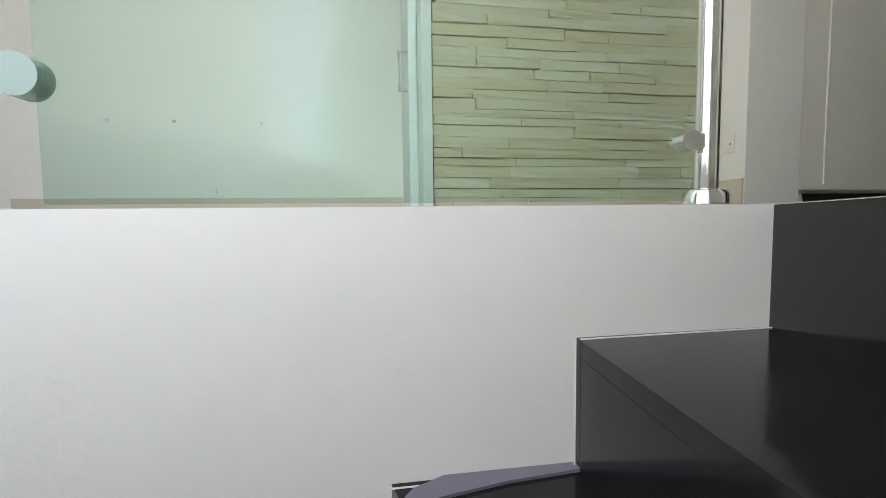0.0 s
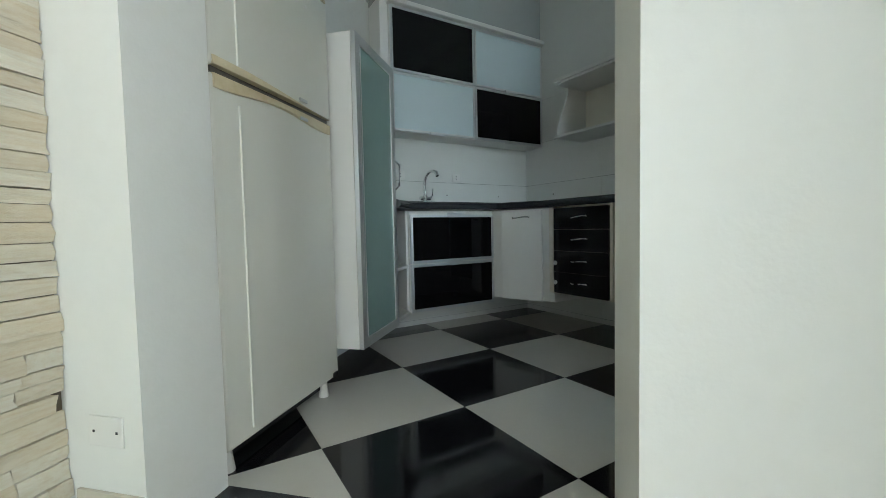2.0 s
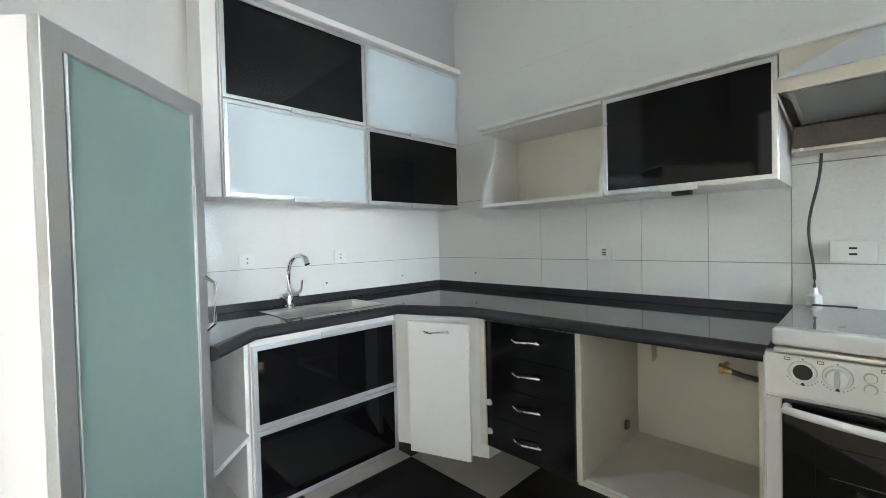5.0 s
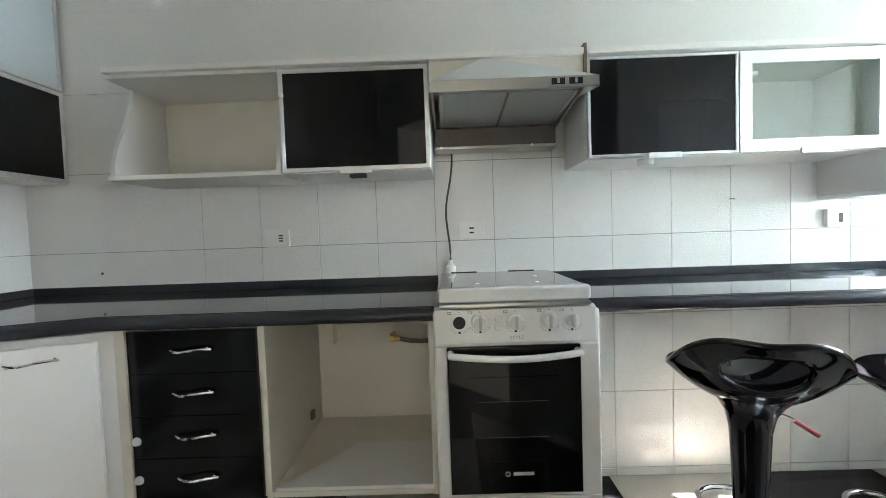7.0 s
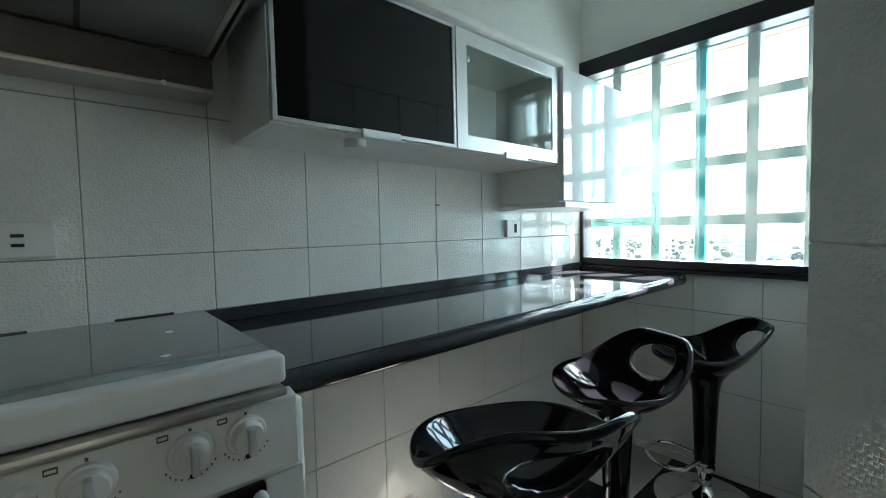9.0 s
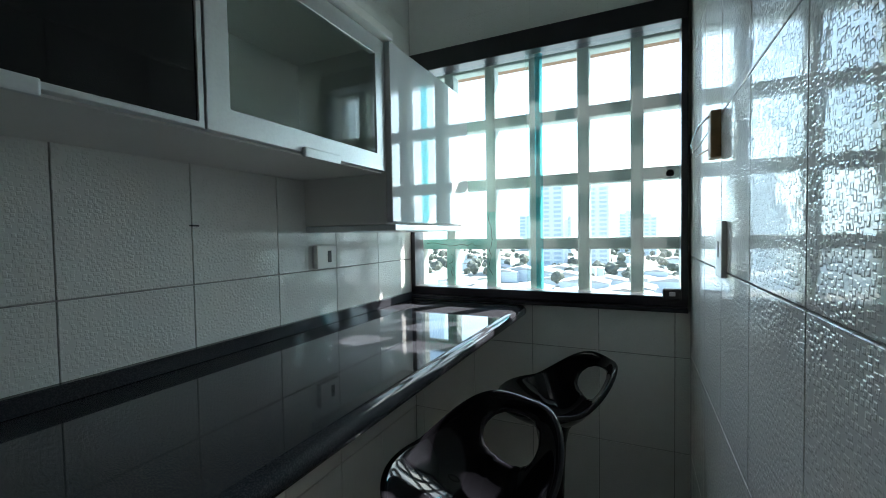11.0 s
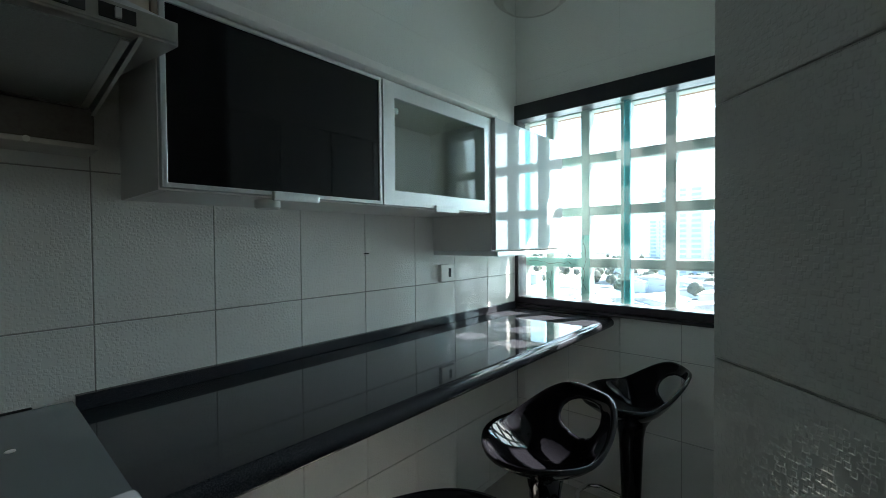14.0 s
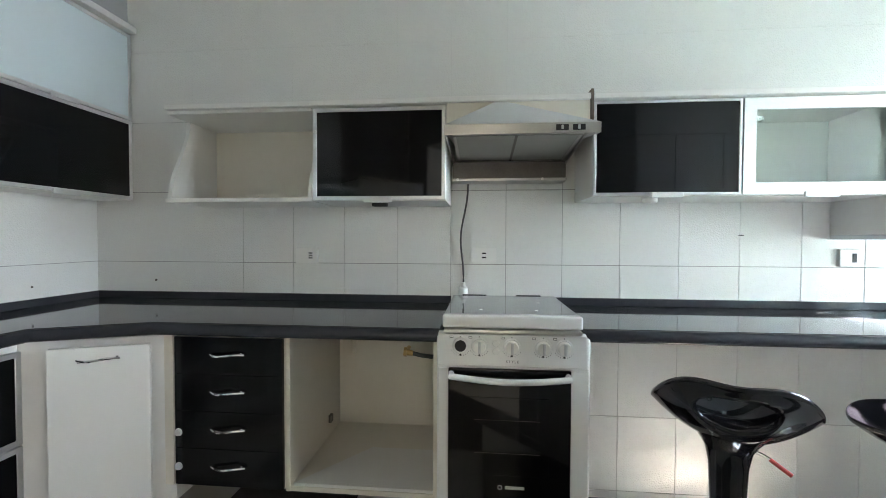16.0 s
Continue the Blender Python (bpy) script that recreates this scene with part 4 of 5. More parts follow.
for k in range(4):
    z1 = 0.868 - 0.141 * k
    d = part("drawer", bm_box(0.866, 1.288, -0.564, -0.546, z1 - 0.1395, z1, 0.0015), "blam", dw)
    wave_handle(d, 1.08, -0.564, z1 - 0.062, 0.13)
for z in (0.505, 0.375):
    part("hinge_cap", bm_cyl((0.880, -0.564, z), (0.880, -0.572, z), 0.015, 0.012, 16), "plate", dw, "round white cap", True)

nc = thing("niche_cabinet", "open cream cabinet without a door beside the stove", "cabinet")
part("side_panel", bm_box(1.2985, 1.316, -0.560, -0.004, 0.30, 0.880, 0.001), "inner", nc)
part("side_panel", bm_box(1.848, 1.865, -0.560, -0.004, 0.30, 0.880, 0.001), "inner", nc)
part("bottom_panel", bm_box(1.3165, 1.8475, -0.560, -0.004, 0.302, 0.320, 0.001), "inner", nc)
part("loose_board", bm_prism([(1.55, -0.27), (1.328, -0.557), (1.846, -0.557), (1.846, -0.27)], 0.3205, 0.332), "white", nc, "loose white board on the bottom")
part("back_panel", bm_box(1.3165, 1.8475, -0.012, -0.0065, 0.3205, 0.878), "inner", nc)
part("pipe_box", bm_box(1.352, 1.40, -0.075, -0.0125, 0.675, 0.878, 0.001), "inner", nc, "short boxed pipe under the worktop")
part("hinge", bm_box(1.3165, 1.330, -0.175, -0.145, 0.385, 0.420, 0.003), "steel_dark", nc)
hose = thing("gas_hose", "brass gas valve with a dark flexible hose", "gas hose")
part("valve", bm_cyl((1.665, -0.10, 0.705), (1.70, -0.10, 0.700), 0.016, 0.012, 12), "brass", hose, smooth=True)
part("nut", bm_cyl((1.657, -0.10, 0.706), (1.671, -0.10, 0.705), 0.022, None, 6), "brass", hose)
part("hose", bm_tube([(1.695, -0.10, 0.701), (1.74, -0.11, 0.694), (1.79, -0.115, 0.691), (1.847, -0.115, 0.694)], 0.010, 10), "grey", hose, smooth=True)
part("pipe", bm_cyl((1.665, -0.0125, 0.705), (1.665, -0.10, 0.705), 0.010, None, 12), "brass", hose, smooth=True)

# ---------- stove ----------
stove = thing("stove", "white four-burner gas stove with a glass lid and black oven door", "stove", Matrix.Translation((1.886, -0.62, 0)))
SW, SD = 0.464, 0.56                       # local x 0..SW, y 0 (front) .. SD
part("body", bm_box(0, SW, 0.02, SD, 0.04, 0.918, 0.006), "enamel", stove, smooth=True)
part("front_frame", bm_box(-0.018, SW + 0.024, -0.014, 0.0105, 0.04, 0.912, 0.008, 3), "enamel", stove, "white front frame wider than the body", True)
cp = part("control_panel", bm_profile([(0.0095, 0.812), (-0.024, 0.816), (-0.018, 0.920), (0.0095, 0.926)], -0.014, SW + 0.012, bevel=0.003), "enamel", stove, "white control panel with grey prints")
part("steel_strip", bm_box(0.006, SW - 0.006, -0.032, 0.020, 0.9265, 0.9385, 0.004), "steel", stove, "steel trim strip", True)
part("hob", bm_box(0.012, SW - 0.012, 0.022, SD - 0.02, 0.9185, 0.934, 0.003), "steel", stove)
for x in (0.13, 0.335):
    for y in (0.16, 0.40):
        bn = part("burner", bm_lathe([(0.0, 0.952), (0.028, 0.952), (0.034, 0.946), (0.036, 0.9345)], 20), "dark", stove, smooth=True)
        bn.location = (x, y, 0)
lid = part("lid", bm_box(0.0, SW, -0.016, 0.030, 0.940, 0.984, 0.010, 3), "enamel", stove, "white lid edge", True)
part("lid_glass", bm_box(0.004, SW - 0.004, 0.0305, SD - 0.05, 0.974, 0.980, 0.001), "lid", lid, "grey tinted glass lid")
for x in (0.10, 0.345):
    part("lid_hinge", bm_box(x - 0.055, x + 0.055, SD - 0.050, SD - 0.042, 0.972, 0.983, 0.002), "dark", lid, "black lid hinge")
for x, y in ((0.13, 0.12), (0.33, 0.12), (0.36, 0.30)):
    part("lid_buffer", bm_cyl((x, y, 0.9805), (x, y, 0.982), 0.007, 0.006, 14), "plate", lid, smooth=True)
for k, x in enumerate((0.062, 0.125, 0.232, 0.334, 0.402)):
    z = 0.882
    ring = part("dial_ring", bm_cyl((x, -0.0195, z), (x, -0.024, z), 0.028, 0.026, 28), "enamel", cp, smooth=True)
    if k == 0:
        part("knob_hole", bm_cyl((x, -0.0242, z), (x, -0.0262, z), 0.019, None, 24), "dark", cp, "black hole of a missing knob")
    else:
        kn = part("knob", bm_cyl((x, -0.0242, z), (x, -0.038, z), 0.022, 0.019, 28), "plate", cp, "white round knob", True)
        part("grip", bm_box(x - 0.0045, x + 0.0045, -0.052, -0.0375, z - 0.019, z + 0.019, 0.003), "silver", kn)
    for a in range(-150, -20, 13):
        part("tick", bm_box(-0.0009, 0.0009, -0.0212, -0.0200, -0.0014, 0.0014), "ink", cp).location = (x + 0.033 * math.cos(radians(a)), -0.001, z + 0.033 * math.sin(radians(a)))
    bm = bmesh.new()
    for a, c, w, h in ((-0.030, 0.026, 0.0055, 0.0006), (-0.030, 0.032, 0.0055, 0.0006), (-0.0355, 0.029, 0.0006, 0.0036), (-0.0245, 0.029, 0.0006, 0.0036)):
        bm_box(x + a - w, x + a + w, -0.0215, -0.0192, z + c - h, z + c + h, bm=bm)
    part("print_mark", bm, "ink", cp)
    part("print_dot", bm_box(x - 0.0016, x + 0.0016, -0.0215, -0.0192, z + 0.0294, z + 0.0326), "ink", cp)
    part("pointer", bm_cyl((x, -0.0205, z - 0.030), (x, -0.0235, z - 0.030), 0.0035, None, 10), "dark", cp)
for z in (0.892, 0.866):
    part("button", bm_cyl((0.180, -0.0205, z), (0.180, -0.0265, z), 0.012, 0.010, 20), "enamel", cp, "white push button", True)
fc = bpy.data.curves.new("style_print", "FONT")
fc.body, fc.size, fc.align_x, fc.extrude, fc.space_character = "STYLE", 0.0125, "CENTER", 0.0003, 1.35
fc.materials.append(M["ink"])
fo = tagged(new("style_print", fc), "grey printed word STYLE")
fo.parent = cp
fo.matrix_local = pose(0.234, -0.0240, 0.829, 87, 0, 0)
od = part("oven_door", bm_box(0.022, SW - 0.040, -0.030, -0.0145, 0.352, 0.808, 0.004), "bglass", stove, "black glass oven door")
part("oven_window", bm_box(0.085, SW - 0.110, -0.0325, -0.0302, 0.455, 0.715, 0.001), "bglass", od, "smoked oven window")
for z in (0.53, 0.64):
    part("rack_line", bm_tube([(0.11, -0.0332, z), (SW - 0.14, -0.0332, z)], 0.0008, 6), "steel_dark", od)
hp = [(0.032, -0.030, 0.790)] + [(0.032 + (SW - 0.082) * s, -0.058 - 0.012 * math.sin(math.pi * s), 0.790 - 0.010 * math.sin(math.pi * s)) for s in [i / 16 for i in range(17)]] + [(SW - 0.050, -0.030, 0.790)]
part("handle", bm_tube(hp, 0.0105, 12), "enamel", od, "curved white bar handle", True)
part("logo_mark", bm_lathe([(0.0056, 0), (0.0075, 0), (0.0075, 0.001), (0.0056, 0.001)], 16), "silver", od).matrix_local = pose(0.195, -0.0312, 0.415, 90, 0, 0)
part("logo_bar", bm_box(0.212, 0.275, -0.0318, -0.0302, 0.410, 0.420, 0.001), "silver", od, "silver maker's mark as a bar")
part("side_trim", bm_box(-0.012, 0.021, -0.022, -0.0142, 0.34, 0.808, 0.003), "enamel", stove)
part("side_trim", bm_box(SW - 0.039, SW + 0.018, -0.022, -0.0142, 0.34, 0.808, 0.003), "enamel", stove)
part("bottom_drawer", bm_box(-0.010, SW + 0.016, -0.024, -0.0142, 0.07, 0.338, 0.005), "enamel", stove, "white lower panel")
for x in (0.04, SW - 0.04):
    for y in (0.06, SD - 0.05):
        part("foot", bm_cyl((x, y, 0.0), (x, y, 0.041), 0.018, 0.016, 12), "rubber", stove)

# ---------- bar stools ----------


def bar_stool(m, drop=0.0):
    st = thing("bar_stool", "glossy black bucket bar stool with an oval hole in the back", "bar stool", m, "bar stools at the breakfast worktop")
    b = bmesh.new()
    NT, NR = 84, 26
    HR, HA, HC = 0.150, 0.56, 0.735                 # oval hole: half height, half angle, centre

    def at(r, a):
        back, front = max(0.0, math.cos(a)), max(0.0, -math.cos(a))
        rad = 0.185 + 0.030 * back ** 2 + 0.018 * front ** 2 + 0.018 * math.sin(a) ** 2
        ears = 1.0 - 0.20 * math.exp(-(a / 0.42) ** 2)
        z = 0.685 - drop + 0.130 * r ** 2.3 + 0.112 * back ** 1.3 * ears * r ** 2.0 - 0.050 * front ** 1.6 * r ** 2.4 - 0.028 * math.sin(a) ** 4 * r ** 3
        if r > 0.93:
            z -= 0.010 * ((r - 0.93) / 0.07) ** 2
        return (rad * r * math.cos(a), rad * r * math.sin(a), z)

    def gone(j, i):
        a = 2 * math.pi * (i + 0.5) / NT
        a = a if a < math.pi else a - 2 * math.pi
        return j > 0 and (((j + 0.5) / NR - HC) / HR) ** 2 + (a / HA) ** 2 < 1.0

    grid = [[b.verts.new(at(0, 0))]]
    for j in range(1, NR + 1):
        row = []
        for i in range(NT):
            r, a = j / NR, 2 * math.pi * i / NT
            a = a if a <= math.pi else a - 2 * math.pi
            near = [gone(jj, ii % NT) for jj in (j - 1, j) if jj < NR for ii in (i - 1, i)]
            if any(near) and not all(near):
                e = math.hypot((r - HC) / HR, a / HA)
                r, a = HC + (r - HC) / e, a / e
            row.append(b.verts.new(at(r, a)))
        grid.append(row)
    for i in range(NT):
        b.faces.new((grid[0][0], grid[1][i], grid[1][(i + 1) % NT]))
    for j in range(1, NR):
        for i in range(NT):
            if not gone(j, i):
                b.faces.new((grid[j][i], grid[j + 1][i], grid[j + 1][(i + 1) % NT], grid[j][(i + 1) % NT]))
    bmesh.ops.delete(b, geom=[v for v in b.verts if not v.link_faces], context="VERTS")
    seat = part("seat", b, "blackp", st, "glossy black moulded bucket seat", True)
    so = seat.modifiers.new("thick", "SOLIDIFY")
    so.thickness, so.offset = 0.016, -1
    ss = seat.modifiers.new("round", "SUBSURF")
    ss.levels = ss.render_levels = 1
    part("column_cover", bm_lathe([(0.100, 0.705 - drop), (0.078, 0.678 - drop), (0.060, 0.648 - drop), (0.050, 0.600 - drop), (0.045, 0.50 - drop), (0.040, 0.36 - drop), (0.038, 0.30 - drop), (0.0, 0.30 - drop)], 32), "blackp", st, "flared glossy black column", True)
    part("collar", bm_lathe([(0.0395, 0.300 - drop), (0.0395, 0.270 - drop), (0.034, 0.262 - drop), (0.028, 0.262 - drop)], 28), "chrome", st, "chrome collar", True)
    part("pole", bm_lathe([(0.027, 0.268 - drop), (0.027, 0.05)], 24), "chrome", st, "chrome pole", True)
    part("base", bm_lathe([(0.027, 0.075), (0.040, 0.060), (0.075, 0.040), (0.15, 0.022), (0.190, 0.012), (0.195, 0.004), (0.195, 0.0), (0.0, 0.0)], 48), "chrome", st, "round chrome base plate", True)
    dz = 0.02 - drop
    fr = [(-0.03, -0.035, 0.29), (-0.10, -0.11, 0.285)] + [(-0.12 - 0.10 * math.sin(t), -0.115 * math.cos(t), 0.285) for t in [math.pi * i / 12 for i in range(1, 12)]] + [(-0.10, 0.11, 0.285), (-0.03, 0.035, 0.29)]
    part("footrest", bm_tube([(a, c, e + dz) for a, c, e in fr], 0.009, 10), "chrome", st, "bent chrome footrest", True)
    lv = part("lever", bm_tube([(0.0, 0.04, 0.655 - drop), (0.008, 0.075, 0.650 - drop), (0.012, 0.095, 0.642 - drop)], 0.005, 8), "chrome", st, smooth=True)
    part("grip", bm_tube([(0.012, 0.093, 0.643 - drop), (0.022, 0.140, 0.615 - drop)], 0.0062, 10), "red", lv, "dark red grip", True)
    return st


bar_stool(pose(2.73, -0.765, 0, 0, 0, -115), 0.008)
bar_stool(pose(3.41, -0.63, 0, 0, 0, -24), 0.095)
bar_stool(pose(4.05, -0.70, 0, 0, 0, -58), 0.125)

# ---------- switches, outlets, small fittings ----------


def wall_plate(m, w, h, deep, slots, label, name="outlet"):
    """Plate in its own frame: x along the wall, -y out of the wall."""
    ob = thing(name, label, "outlet" if name == "outlet" else "switch", m)
    p = part("plate", bm_box(-w / 2, w / 2, -deep, -0.0005, -h / 2, h / 2, 0.003), "plate", ob)
    for x, z, a, c in slots:
        part("slot", bm_box(x - a, x + a, -deep - 0.0008, -deep + 0.0005, z - c, z + c), "dark", p)
    return ob


wall_plate(pose(1.150, 0, 1.154), 0.110, 0.078, 0.022, ((0.02, 0.012, 0.010, 0.003), (0.02, 0.0, 0.010, 0.003), (0.02, -0.012, 0.010, 0.003)), "white double outlet plate on the tiled wall")
wall_plate(pose(2.030, 0, 1.160), 0.118, 0.074, 0.022, ((0.0, 0.010, 0.010, 0.0035), (0.0, -0.010, 0.010, 0.0035)), "cream outlet plate beside the power cord")
wall_plate(pose(3.655, 0, 1.160), 0.095, 0.078, 0.022, ((0.012, 0.0, 0.009, 0.020),), "white surface outlet box under the end cabinet")
wall_plate(pose(0, -1.272, 1.157, 0, 0, 90), 0.075, 0.070, 0.008, ((0.0, 0.010, 0.003, 0.003), (0.0, -0.010, 0.003, 0.003)), "white outlet plate beside the faucet")
wall_plate(pose(0, -0.772, 1.158, 0, 0, 90), 0.075, 0.070, 0.008, ((0.0, 0.010, 0.003, 0.003), (0.0, -0.010, 0.003, 0.003)), "white outlet plate on the sink wall")
wall_plate(pose(3.645, YR, 1.185, 0, 0, 180), 0.075, 0.125, 0.012, ((0.0, 0.0, 0.004, 0.018),), "white switch plate on the embossed tiles", "light_switch")
opener = thing("wall_opener", "wooden bottle opener with a wire loop hung on the tiles", "bottle opener", pose(3.70, YR + 0.001, 1.45, 0, 0, 180))
part("wood_block", bm_box(-0.02, 0.02, -0.022, 0.0, -0.055, 0.055, 0.004), "wood", opener)
part("wire", bm_tube([(0.0, -0.022, 0.045), (0.02, -0.045, 0.02), (0.015, -0.06, -0.02), (-0.01, -0.05, -0.045), (-0.02, -0.022, -0.03)], 0.0025, 6), "chrome", opener)
solid("nail", bm_box(3.188, 3.212, -0.006, -0.004, 1.258, 1.262, 0.0008), "dark", "small dark nail mark on the tiles", "nail")

for x, y, z in ((-0.0015, -0.86, 1.015), (-0.0015, -0.33, 1.015), (0.33, -0.0015, 1.02)):
    d = (0.005, 0, 0) if x < 0 else (0, -0.005, 0)
    solid("wall_bolt", bm_cyl((x, y, z), (x + d[0], y + d[1], z), 0.006, 0.005, 12), "steel_dark", "small dark bolt head in the white tiles", "bolt", group="bolts above the splashback")
lamp = thing("ceiling_lamp", "clear glass bell lamp hanging over the breakfast worktop", "lamp", pose(3.36, -0.62, 0))
part("rose", bm_lathe([(0.0, CEIL), (0.05, CEIL), (0.05, CEIL - 0.02), (0.0, CEIL - 0.022)], 24), "plate", lamp, smooth=True)
part("stem", bm_cyl((0, 0, CEIL - 0.02), (0, 0, 2.24), 0.006, None, 12), "chrome", lamp, smooth=True)
sh = part("shade", bm_lathe([(0.03, 2.24), (0.06, 2.22), (0.10, 2.16), (0.125, 2.09), (0.118, 2.055), (0.095, 2.035), (0.085, 2.035)], 36), "lamp_glass", lamp, "clear pink tinged glass shade", True)
sh.visible_shadow = False
part("bulb", bm_lathe([(0.0, 2.10), (0.02, 2.105), (0.032, 2.13), (0.028, 2.16), (0.015, 2.19), (0.0, 2.195)], 20), "plate", lamp, "unlit white bulb", True)
spot = thing("wall_spot", "small lit spot with a chrome ring set in the bulkhead", "lamp", pose(0.19, -0.69, 2.62, 0, 90, 0))
part("ring", bm_lathe([(0.030, 0.001), (0.048, 0.001), (0.044, 0.014), (0.030, 0.010)], 24), "chrome", spot, smooth=True)
part("bulb", bm_lathe([(0.0, 0.016), (0.02, 0.013), (0.029, 0.004)], 20), "bulb", spot, "lit bulb", True)

# ---------- hall things ----------
rail = thing("glass_railing", "green glass stair railing clamped to a chrome post", "railing", pose(0, 0, 0))
PV = S2 * (-2.817 - 2.706)
PU = -0.105 * S2
px, py = uv(PU, PV)
post = part("post", bm_lathe([(0.0, 0.03), (0.0235, 0.03), (0.0235, 0.96), (0.0, 0.97)], 28), "chrome", rail, "polished chrome post", True)
post.location = (px, py, 0)
foot = part("foot", bm_lathe([(0.0, 0.0), (0.044, 0.0), (0.044, 0.026), (0.038, 0.036), (0.0235, 0.038)], 28), "chrome", rail, "round chrome foot", True)
foot.location = (px, py, 0)
gp = part("glass_panel", diag(bm_box(PU - 0.003, PU + 0.007, -5.17, PV - 0.034, 0.012, 0.93, 0.002)), "rail_glass", rail, "green tinted glass panel")
gp.visible_shadow = False
for z in (0.138, 0.60):
    c = part("clamp", diag(bm_cyl((PU - 0.016, PV - 0.050, z), (PU + 0.020, PV - 0.050, z), 0.022, None, 24)), "chrome", rail, "round chrome glass clamp", True)
    part("clamp_arm", diag(bm_box(PU - 0.012, PU + 0.016, PV - 0.040, PV - 0.014, z - 0.016, z + 0.016, 0.004)), "chrome", c)
for z in (0.225,):
    part("clamp", diag(bm_cyl((PU - 0.018, -5.19, z), (PU + 0.022, -5.19, z), 0.036, None, 24)), "frost", rail, "round chrome glass clamp", True)

wall_plate(Matrix.Translation((*uv(-1.235 * S2, VH), 0.285)) @ pose(0, 0, 0, 0, 0, 45), 0.105, 0.075, 0.006, ((-0.035, 0.0, 0.003, 0.003), (0.035, 0.0, 0.003, 0.003)), "white blank switch plate above the baseboard", "light_switch")
wall_plate(Matrix.Translation((*uv(-2.86 * S2, -7.924 * S2), 0.18)) @ pose(0, 0, 0, 0, 0, 135), 0.12, 0.075, 0.006, ((0.0, 0.010, 0.004, 0.003), (0.0, -0.010, 0.004, 0.003)), "white low outlet on the hall wall")
for v in (-8.75, -8.236, -7.528):
    hk = solid("screw_hook", bm_cyl((0, 0, 0), (0.02, 0, 0), 0.010, 0.007, 12), "steel", "small metal screw hook in the hall wall", "hook", group="hooks on the hall wall")
    hk.matrix_world = DIAG @ Matrix.Translation((-2.86 * S2, v * S2, 0.597))
panel = thing("breaker_box", "cream breaker box cover on the white hall wall", "breaker box", Matrix.Translation((*uv(0.665 * S2, VH), 1.32)) @ pose(0, 0, 0, 0, 0, 45))
part("cover", bm_box(-0.045, 0.30, -0.014, -0.0005, -0.175, 0.175, 0.004), "inner", panel)
# door and trim past the end of the stone wall
trim = solid("trim_post", diag(bm_box(US - 0.22, US + 0.004, -6.255 * S2, -6.197 * S2, 0.0, CEIL + 0.1, 0.002)), "door", "white door jamb at the end of the stone wall", "trim", "structure")
hd = thing("door_1", "white painted hall door standing open by the stone wall", "door", DIAG @ Matrix.Translation((US - 0.20, -6.26 * S2, 0)), kind="structure")
part("leaf", bm_box(-0.60, 0.0, -0.038, 0.0, 0.01, 2.08, 0.002), "door", hd)
part("door_handle", bm_tube([(-0.10, -0.038, 0.60), (-0.10, -0.075, 0.60), (-0.10, -0.075, 0.78), (-0.10, -0.038, 0.78)], 0.008, 8), "alu", hd, "upright chrome pull", True)

# ---------- city outside ----------
solid("ground", bm_box(-40, 3000, -2500, 2500, -26.2, -26), "ground", "hazy city ground far below the window", "ground", "structure")
# emitting slab added so the low sky behind the city reads as white haze
solid("backdrop", bm_box(900, 905, -1600, 1800, -30, 110), "haze", "glowing white slab standing in for haze behind the far city", "backdrop", "structure")
rng = random.Random(7)


def tower(x, y, w, d, h, floors, cols, label, mm="city"):
    ob = thing("apartment_building", label, "building", Matrix.Translation((x, y, -26)))
    part("wall", bm_box(-d / 2, d / 2, -w / 2, w / 2, 0, h), mm, ob)
    part("roof", bm_box(-d / 2 - 0.4, d / 2 + 0.4, -w / 2 - 0.4, w / 2 + 0.4, h, h + 1.2), "city", ob)
    part("rooftop_room", bm_box(-d / 5, d / 5, -w / 4, w / 4, h + 1.2, h + 5), "city", ob)
    fh = h / floors
    cw = w / cols
    me = mesh_of("window", bm_box(-0.15, 0.1, -cw * 0.32, cw * 0.32, -fh * 0.28, fh * 0.28), "cityglass")
    for i in range(floors):
        for j in range(cols):
            o = new("window", me)
            o.parent = ob
            o.location = (-d / 2, -w / 2 + cw * (j + 0.5), fh * (i + 0.55))
    return ob


tower(330, 62, 26, 22, 62, 18, 3, "tall grey office tower with banded windows in the haze", "city")
tower(360, 28, 17, 20, 63, 18, 2, "tall glass tower with blue grey windows in the haze")
tower(300, -38, 10, 16, 50, 14, 2, "slim dark apartment tower in the haze")
tower(310, -72, 30, 22, 60, 15, 3, "pale apartment tower with a stepped top")
tower(520, 90, 40, 20, 46, 10, 4, "pale apartment block far off in the haze")
tower(640, 8, 30, 20, 52, 12, 3, "pale apartment block far off in the haze")
tower(560, -10, 22, 20, 44, 10, 3, "pale apartment block far off in the haze")
tower(700, 150, 60, 20, 56, 10, 5, "pale apartment block far off in the haze")
tower(760, -110, 40, 20, 60, 12, 4, "pale apartment block far off in the haze")
for k in range(150):
    x, a = rng.uniform(90, 420), rng.uniform(-0.45, 0.75)
    w, d, h = rng.uniform(7, 20), rng.uniform(8, 18), rng.uniform(3, 7)
    ob = thing("house", "low house with a pale roof among the city blocks", "house", Matrix.Translation((x, x * a, -26)), "low houses below the window")
    part("wall", bm_box(-d / 2, d / 2, -w / 2, w / 2, 0, h), "city", ob)
    part("roof", bm_profile([(-w / 2 - 0.5, h), (w / 2 + 0.5, h), (0, h + w * 0.10)], -d / 2 - 0.5, d / 2 + 0.5), "roof", ob)
bm = bmesh.new()
